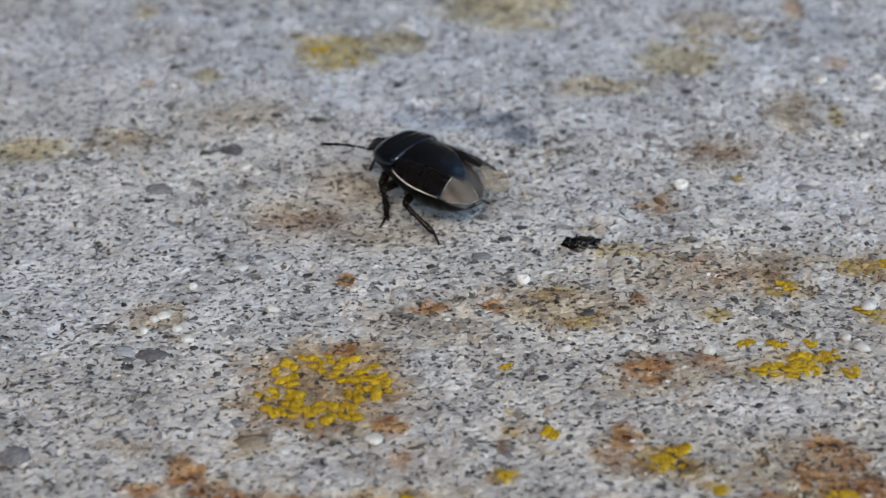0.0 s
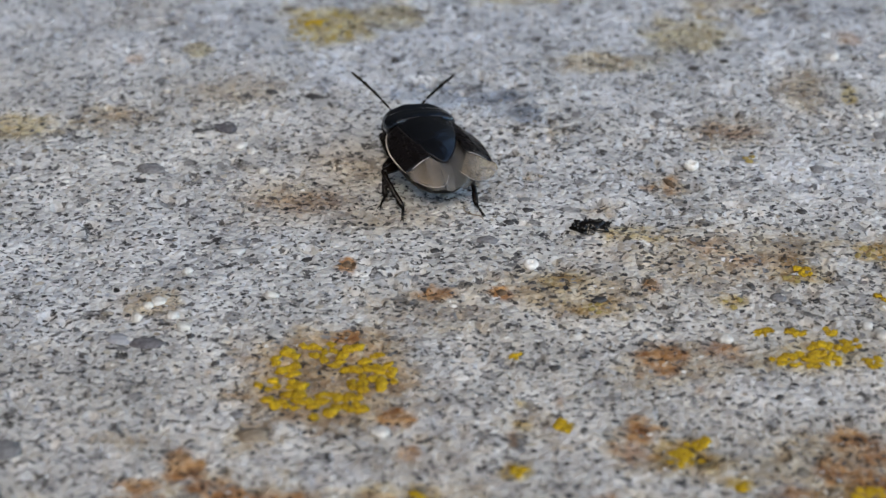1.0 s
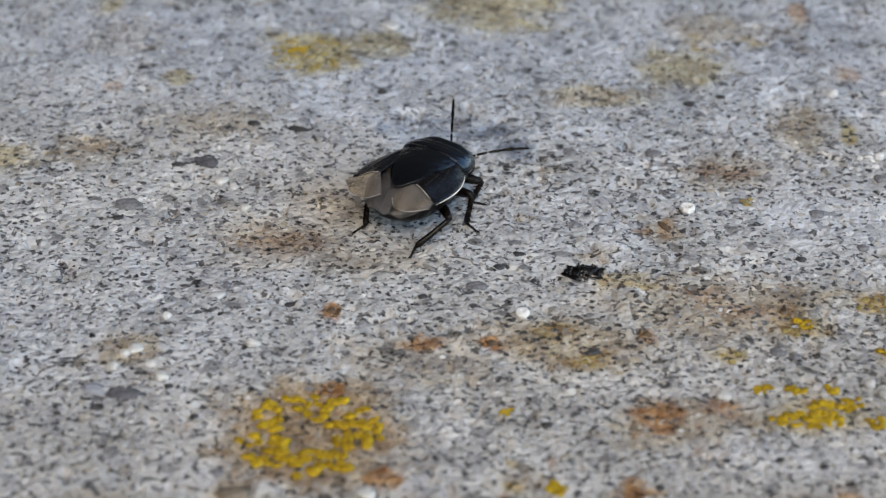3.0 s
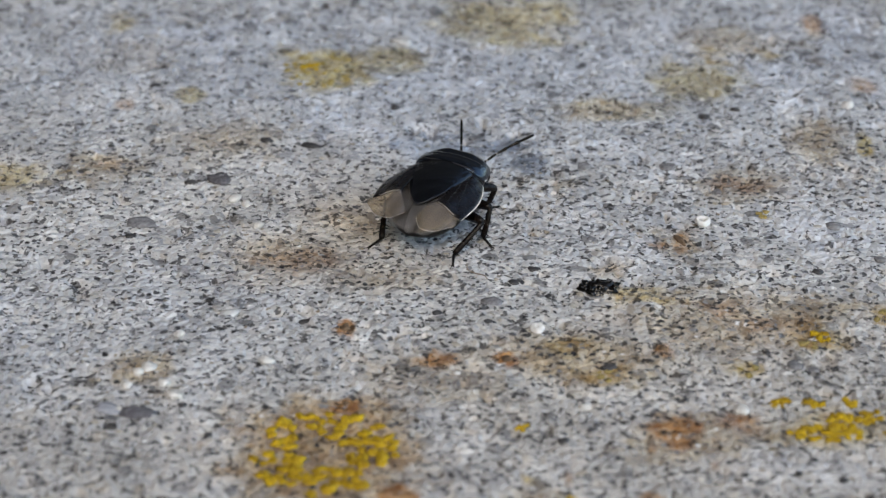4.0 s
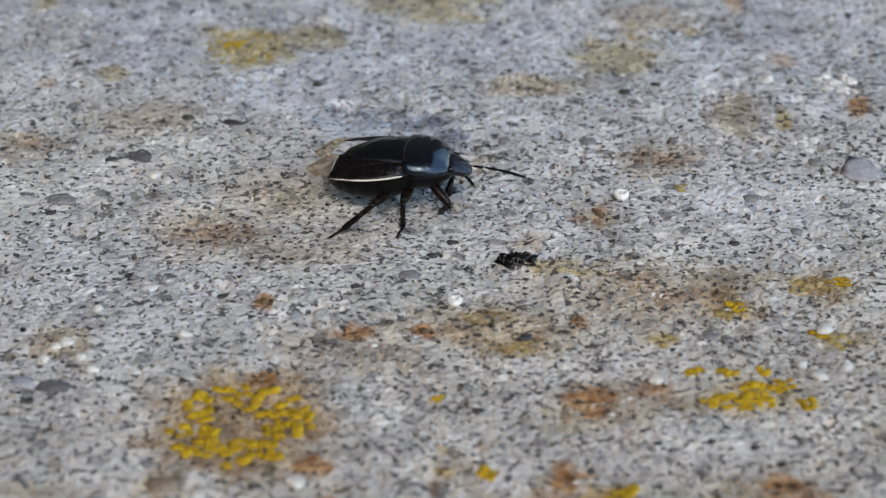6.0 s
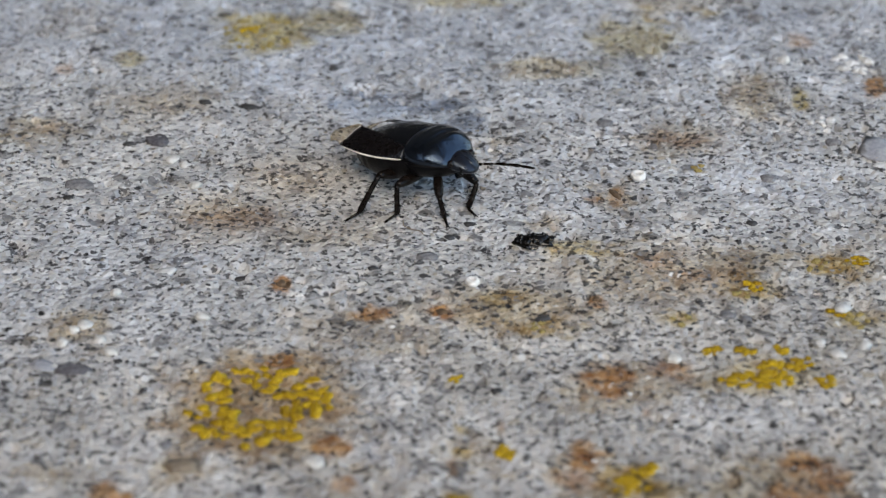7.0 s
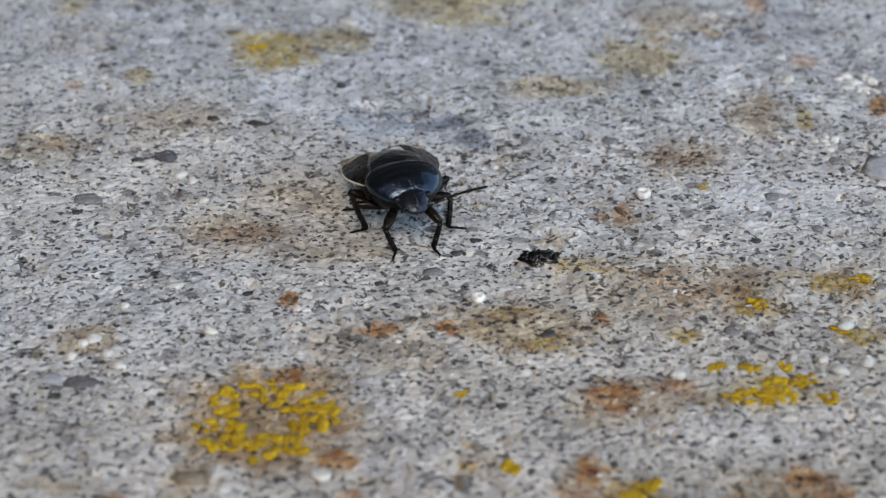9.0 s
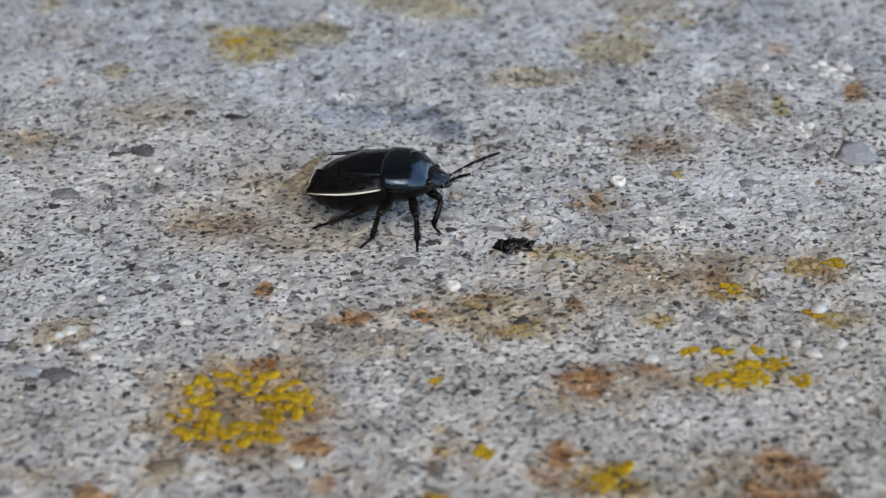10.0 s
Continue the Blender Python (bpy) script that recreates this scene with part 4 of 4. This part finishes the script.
for i, (x, y, r, n) in enumerate(FAINT):
    crust(x, y, r, r * 0.9, n, 70 + i, 0.10, 0.2, DULL_YELLOW, "lichen", "faint speck of dull yellow lichen on the concrete", "lichen")
for i, (x, y, r, n) in enumerate(PATCHES):
    crust(x, y, r, r * 0.9, 2 * n, 20 + i, 0.11, 0.22, YELLOW, "lichen", "small tuft of yellow lichen on the concrete", "lichen", apart=0.5)
crust(-8.8, 19.0, 2.0, 2.2, 30, 51, 0.10, 0.2, DULL_YELLOW, "lichen", "blotchy ochre-yellow lichen crust on the concrete", "lichen")
crust(-9.2, 19.4, 0.6, 0.5, 4, 52, 0.15, 0.28, YELLOW, "lichen", BRIGHT, "lichen")
crust(23.2, 14.4, 1.2, 1.15, 15, 53, 0.16, 0.32, CHALK, "white_lichen", "knobbly chalk-white lichen crust on the concrete", "lichen")
crust(20.7, 8.0, 0.8, 0.55, 7, 54, 0.15, 0.26, CHALK, "white_lichen", "small chalk-white lichen crust on the concrete", "lichen")


def husk(x, y, turn):
    """A dried, crumpled scrap of an insect: a hollow back plate, loose flakes round it and stumps of legs."""
    top = tagged(new("insect_husk"), "small dry crumpled black insect husk lying on concrete", "husk")
    top.matrix_world = on_slab(x, y, 0.1, turn)
    body = lumpy(bmesh.new(), (0.98, 0.48, 0.30), 91, 0.4, 3)
    for v in body.verts:
        # crumpled: folds and pits over the whole plate
        p = v.co / MM
        v.co *= 1 + 0.12 * noise.noise(p * 3.4) + 0.07 * noise.noise(p * 8.0)
        v.co.z -= 0.10 * MM * max(0.0, noise.noise(p * 5.0 + Vector((3, 1, 0)))) * (1 if p.z > 0 else 0)
    plate = part("shell", body, HUSK, top)
    for p in plate.data.polygons:
        p.use_smooth = False
    rng = random.Random(4)
    for k in range(14):
        a = 2 * math.pi * k / 14 + rng.uniform(-0.2, 0.2)
        r = rng.uniform(0.45, 0.95)
        bm = shell(bmesh.new(), lambda u, v: (0.34 * (u - 0.5), 0.24 * (v - 0.5) * (1.2 - u), 0.10 * math.sin(math.pi * v) + 0.04 * math.sin(5 * u)), 6, 5, 0.03)
        ob = part("flake", bm, HUSK, top)
        ob.matrix_basis = pose(0.86 * r * math.cos(a) * MM, 0.46 * r * math.sin(a) * MM, rng.uniform(0.10, 0.20) * MM,
                               rng.uniform(-30, 30), rng.uniform(-28, 28), rng.uniform(0, 360))
    for k in range(8):
        a = 2 * math.pi * k / 8 + 0.3
        p = Vector((0.72 * math.cos(a), 0.36 * math.sin(a), 0.12))
        bm = tube(bmesh.new(), [p, p * 1.2 + Vector((0.04, 0, 0.12)), p * 1.42 + Vector((0.1, 0, -0.02))], [0.045, 0.04, 0.02], 6)
        part("leg_stump", bm, HUSK, top)
    return top


husk(5.35, -3.2, -4)


def fibre(points, label):
    pts = [(x, y, float(ground_height(x, y)) + 0.05) for x, y in points]
    bm = tube(bmesh.new(), [tuple(p) for p in smooth_sections(pts, 4)], [0.026] * (4 * (len(pts) - 1) + 1), 6)
    return tagged(part("dark_fibre", bm, BROWN), label, "fibre")


fibre([(-0.75, -1.05), (-0.7, -1.6), (-0.35, -1.95), (0.05, -2.15), (0.2, -2.5)], "curled dark plant fibre lying on concrete")

# ---- what moves ----
STEP = 0.1
# seconds, place on the slab in millimetres, heading from the picture's right, pitch and roll in degrees
TURNING = [(0.00, -2.99, 1.14, 140.06, -9.97, 2.29), (0.50, -3.05, 1.06, 134.86, -7.07, 4.57), (0.70, -3.04, 1.29, 123.5, -7.59, 5.11), (0.85, -3.03, 1.5, 114.5, -8.0, 5.5),
           (1.00, -3.02, 1.64, 109.98, -8.47, 5.96), (1.50, -2.94, 1.55, 111.63, -8.24, 5.87), (2.00, -3.02, 1.53, 112.45, -8.91, 7.64),
           (2.15, -2.85, 1.54, 106.5, -7.61, 6.39), (2.30, -2.67, 1.54, 93.5, -6.2, 5.0), (2.50, -2.47, 1.56, 77.41, -4.6, 3.36), (3.00, -2.1, 2.13, 57.8, -1.59, 1.08),
           (3.20, -2.06, 2.19, 58.57, -2.14, 0.79), (4.30, -1.78, 2.52, 65.82, -4.92, -0.67), (4.50, -1.73, 2.58, 64.98, -5.47, -0.96)]
TURNING += [(4.75, -1.45, 2.45, 52.34, -2.9, -1.55), (5.00, -1.16, 2.34, 22.8, -0.22, -2.23), (5.50, 0.13, 2.11, 0.21, -7.31, -3.53),
           (5.70, 0.15, 2.01, -2.45, -7.81, -3.36), (6.80, 0.24, 1.49, -32.44, -10.69, -2.76), (7.00, 0.26, 1.4, -40.09, -11.19, -2.69),
           (7.50, -0.31, 0.37, -78.46, -13.93, -1.01), (8.00, -0.74, 0.19, -89.8, -14.73, -3.63), (8.50, -0.91, -0.33, -94.63, -16.6, -0.9),
           (9.00, -1.1, 0.01, -74.2, -12.19, 1.76), (9.50, -0.9, -0.22, -45.76, -10.95, -1.29), (10.00, -0.64, -0.41, -12.79, -9.8, -2.37)]


def glide(rows, t):
    """The values of timed rows at t, eased from row to row."""
    rows = np.array(rows, float)
    i = int(np.clip(np.searchsorted(rows[:, 0], t, "right") - 1, 0, len(rows) - 2))
    u = float(np.clip((t - rows[i, 0]) / (rows[i + 1, 0] - rows[i, 0]), 0, 1))

    def slope(k):
        if k == 0 or k == len(rows) - 1:
            return np.zeros(rows.shape[1] - 1)
        return (rows[k + 1, 1:] - rows[k - 1, 1:]) / (rows[k + 1, 0] - rows[k - 1, 0])

    h = rows[i + 1, 0] - rows[i, 0]
    a, b = rows[i, 1:], rows[i + 1, 1:]
    return (2 * u ** 3 - 3 * u ** 2 + 1) * a + (u ** 3 - 2 * u ** 2 + u) * h * slope(i) + (3 * u ** 2 - 2 * u ** 3) * b + (u ** 3 - u ** 2) * h * slope(i + 1)


def bug_pose(t):
    """The bug's pose in millimetres."""
    x, y, heading, pitch, roll = glide(TURNING, t)
    return pose(x, y, 0.05, roll, pitch, heading) @ Matrix.Scale(SIZE, 4)


def to_metres(m):
    m = m.copy()
    m.translation *= MM
    return m


def framed(origin, ahead, up):
    x = ahead.normalized()
    y = up.cross(x).normalized()
    z = x.cross(y)
    m = Matrix((x, y, z)).transposed().to_4x4()
    m.translation = origin
    return m


# seconds and where each foot stands on the slab, in millimetres
FEET = {}
FEET[(1, "front")] = [(0, -4.4, -0.85), (0.5, -4.42, -0.8), (1, -4.67, 4), (2, -4.7, 3.9), (2.5, -3.27, 4.33), (3, -1.92, 5.01), (4.5, -1.77, 5.4), (5, 0.75, 4.63),
    (5.5, 2.33, 2.85), (7, 2.58, -0.53), (7.5, 2.48, -0.68), (8, 0.59, -2.67), (9, 0.59, -2.72), (9.5, 1.82, -1.58), (10, 1.81, -1.62)]
FEET[(1, "middle")] = [(0, -4.8, -1.43), (0.5, -4.9, -1.37), (1, -4.9, -1.35), (2, -4.92, -1.1), (2.5, -5.35, 0.07), (3, -4.18, 3.81), (4.5, -4.1, 4.03), (5, -1.83, 5.04),
    (5.5, 0.35, 4.86), (7, 2.23, 3.2), (7.5, 2.64, 0.5), (8, 2.57, -0.29), (8.5, 1.51, -2.02), (9, 1.78, -0.36), (9.5, 1.22, 1.4), (10, 0.16, 2.12)]
FEET[(1, "hind")] = [(0, -1.73, -3.25), (0.5, -1.75, -3.3), (1, -3.76, -2.5), (2.5, -3.75, -2.42), (3, -5.6, 0.12), (4.5, -5.5, 0.25), (5, -4.7, 3.9), (5.5, -3.0, 4.9),
    (7, 0.1, 5.3), (7.5, 1.9, 3.5), (8, 1.95, 2.7), (8.5, 1.95, 0.81), (9, 0.75, 3.3), (9.5, -0.97, 3.19), (10, -2.66, 2.44)]
FEET[(-1, "front")] = [(0, -4.1, 3.73), (0.5, -3.94, 3.76), (1, -3.06, 4.5), (2, -3.15, 4.45), (2.5, -0.39, 3.6), (3, 0.52, 3.11), (4.5, 0.54, 4.19), (5, 2, 1.54),
    (5.5, 1.98, 1.24), (7, 1.3, -1.39), (7.5, -0.59, -2.5), (8, -1.22, -2.02), (8.5, -2.83, -2.2), (9, -1.48, -3.08), (9.5, -1.48, -3.2), (10, 0.78, -3.39)]
FEET[(-1, "middle")] = [(0, -1.9, 3.27), (1, -1.16, 3.02), (2, -1.2, 3), (2.5, 0.45, 0.53), (5, 0.47, 0.48), (5.5, -0.25, -0.96), (7, -1.65, -1.19), (7.5, -1.8, -0.11),
    (8, -3.6, -0.6), (9, -3.4, -0.66), (9.5, -3.08, -0.35), (10, -1.93, -3)]
FEET[(-1, "hind")] = [(0, 0.8, 1), (0.5, 0.43, -0.52), (1, 0.25, -2.1), (2.5, 0.21, -1.85), (3, -2.78, -2.01), (4.5, -1.43, -1.26), (5, -3.47, -0.95), (7, -3.53, -1.1),
    (7.5, -3.61, 1.74), (8, -3.74, 1.92), (8.5, -3.4, 1.8), (9, -4.01, 1.32), (9.5, -4.25, -0.52), (10, -4.25, -1.15)]


def footfalls(side, name, times):
    """Where the foot stands at each time: it stays put on the slab, and steps over to its next stand late in each interval."""
    stands = [(t, Vector((x, y, 0.0))) for t, x, y in FEET[(side, name)]]
    out = []
    for t in times:
        k = max(i for i, row in enumerate(stands) if row[0] <= t + 1e-6)
        k = min(k, len(stands) - 2)
        (t0, a), (t1, b) = stands[k], stands[k + 1]
        span = min(0.3, t1 - t0)
        middle = (t0 + t1) / 2
        u = min(1.0, max(0.0, (t - middle + span / 2) / span))
        foot = a.lerp(b, u)
        lift = min(0.5, 0.4 * (b - a).length) * math.sin(math.pi * u)
        out.append(Vector((foot.x, foot.y, float(ground_height(foot.x, foot.y)) + 0.06 + lift)))
    return out


def leg_rows(side, name, times):
    coxa, thigh, shin = LEGS[name]
    root = Vector((coxa[0], side * coxa[1], coxa[2]))
    rows = ([], [], [])
    for t, foot in zip(times, footfalls(side, name, times)):
        body = bug_pose(t)
        toe = body.inverted() @ foot
        away = Vector((toe.x - root.x, toe.y - root.y, 0)).normalized()
        ankle = toe - away * min(0.78, 0.36 * math.hypot(toe.x - root.x, toe.y - root.y)) + Vector((0, 0, 0.12))
        to = ankle - root
        d = min(max(to.length, abs(thigh - shin) + 0.1), 0.985 * (thigh + shin))
        e1 = to.normalized()
        ankle = root + e1 * d
        pole = Vector((0.35, 0.55 * side, 0.9)) if name == "front" else Vector((0, side, 0.3))
        e2 = (pole - e1 * pole.dot(e1)).normalized()
        a = (d * d + thigh * thigh - shin * shin) / (2 * d)
        knee = root + e1 * a + e2 * math.sqrt(max(0.0, thigh * thigh - a * a))
        femur = framed(root, knee - root, e2)
        tibia = framed(knee, ankle - knee, e2)
        tarsus = framed(ankle, away * 0.6 + Vector((0, 0, -0.12)), Vector((0, 0, 1)))
        rows[0].append((t, to_metres(femur)))
        rows[1].append((t, to_metres(femur.inverted() @ tibia)))
        rows[2].append((t, to_metres(femur.inverted() @ tarsus)))
    return rows


# seconds, yaw and pitch of the left feeler, yaw and pitch of the right one, against the bug's own heading
FEELING = [(0.00, 66, 24, -20, -60), (0.50, 20, 32, -20, -60), (0.70, 30, 34, -78, 18), (1.00, 42, 36, -62, 32), (1.50, 36, 24, -44, 30),
           (2.00, 40, 34, -52, 20), (2.25, 36, 35, -88, 14), (2.50, 30, 36, -96, 12), (3.00, 30, 36, -48, 14), (4.50, 26, 12, -46, 30),
           (4.70, 40, 26, -72, 14), (5.00, 32, 6, -68, -2)]
FEELING += [(5.50, -6, -4, -78, 20), (7.00, 16, 8, -48, 27), (7.50, 108, 10, -82, 32), (8.00, 4, 27, -114, 4),
           (8.50, 8, 27, -106, 22), (9.00, 80, 22, -16, 27), (9.50, 54, 24, -44, 28), (10.00, 40, 14, -40, 38)]
# seconds, how far the left wing stands open and is raised, then the right one, in degrees
OPENING = [(0.00, 10.3, 6.8, 13.5, 1.8), (0.50, 12.5, 5.4, 13, 1.1), (1.00, 6.9, 3.8, 13.1, 5.8), (1.50, 9.7, 5.1, 11.7, 5.4),
           (2.00, 10.4, 4.9, 10.8, 6.6), (2.50, 11.1, 6.9, 12.7, 8.4), (3.00, 8.9, 6.4, 12.9, 7.1), (4.50, 8.5, 6.5, 12.5, 4.4),
           (5.00, 7.8, 1.2, 17, 6.5)]
OPENING += [(5.50, 9.1, 4.5, 8, 3.1), (7.00, 7, 1, 9.9, 7.2), (7.50, 15.3, 1.1, 12.9, 3.9), (8.00, 12.9, -0.3, 15, 1.8),
           (8.50, 12.7, 1.1, 15.4, 2), (9.00, 7.6, 1.9, 7.4, -0.8), (9.50, 8, 1, 6.9, 5.8), (10.00, 12.5, 0.6, 12.6, 6.1)]


def motions():
    times = [round(STEP * k, 2) for k in range(101)]
    walk(bug, [(t, to_metres(bug_pose(t))) for t in times])
    for (side, name), pieces in LEG_SETS.items():
        for piece_ob, rows in zip(pieces, leg_rows(side, name, times)):
            walk(piece_ob, rows)
    for side, (wing, back) in WINGS.items():
        fore, hind = [], []
        for n, t in enumerate(times):
            out, up = glide(OPENING, t)[:2] if side > 0 else glide(OPENING, t)[2:]
            shake = 0.9 * math.sin(0.8 * math.pi * n)
            fore.append((t, to_metres(pose(*HINGE[side], 0, up + shake, -side * out))))
            hind.append((t, to_metres(pose(*HINGE[side], 0, up * 0.25 - 0.2 * shake, -side * out * 0.45))))
        walk(wing, fore)
        walk(back, hind)
    for side, feeler in FEELERS.items():
        rows = []
        for n, t in enumerate(times):
            f = glide(FEELING, t)
            yaw, pitch = (f[0], f[1]) if side > 0 else (f[2], f[3])
            rows.append((t, to_metres(pose(*FEELER_ROOT[side], 0, -pitch + 2 * math.sin(0.8 * math.pi * n), yaw))))
        walk(feeler, rows)


motions()
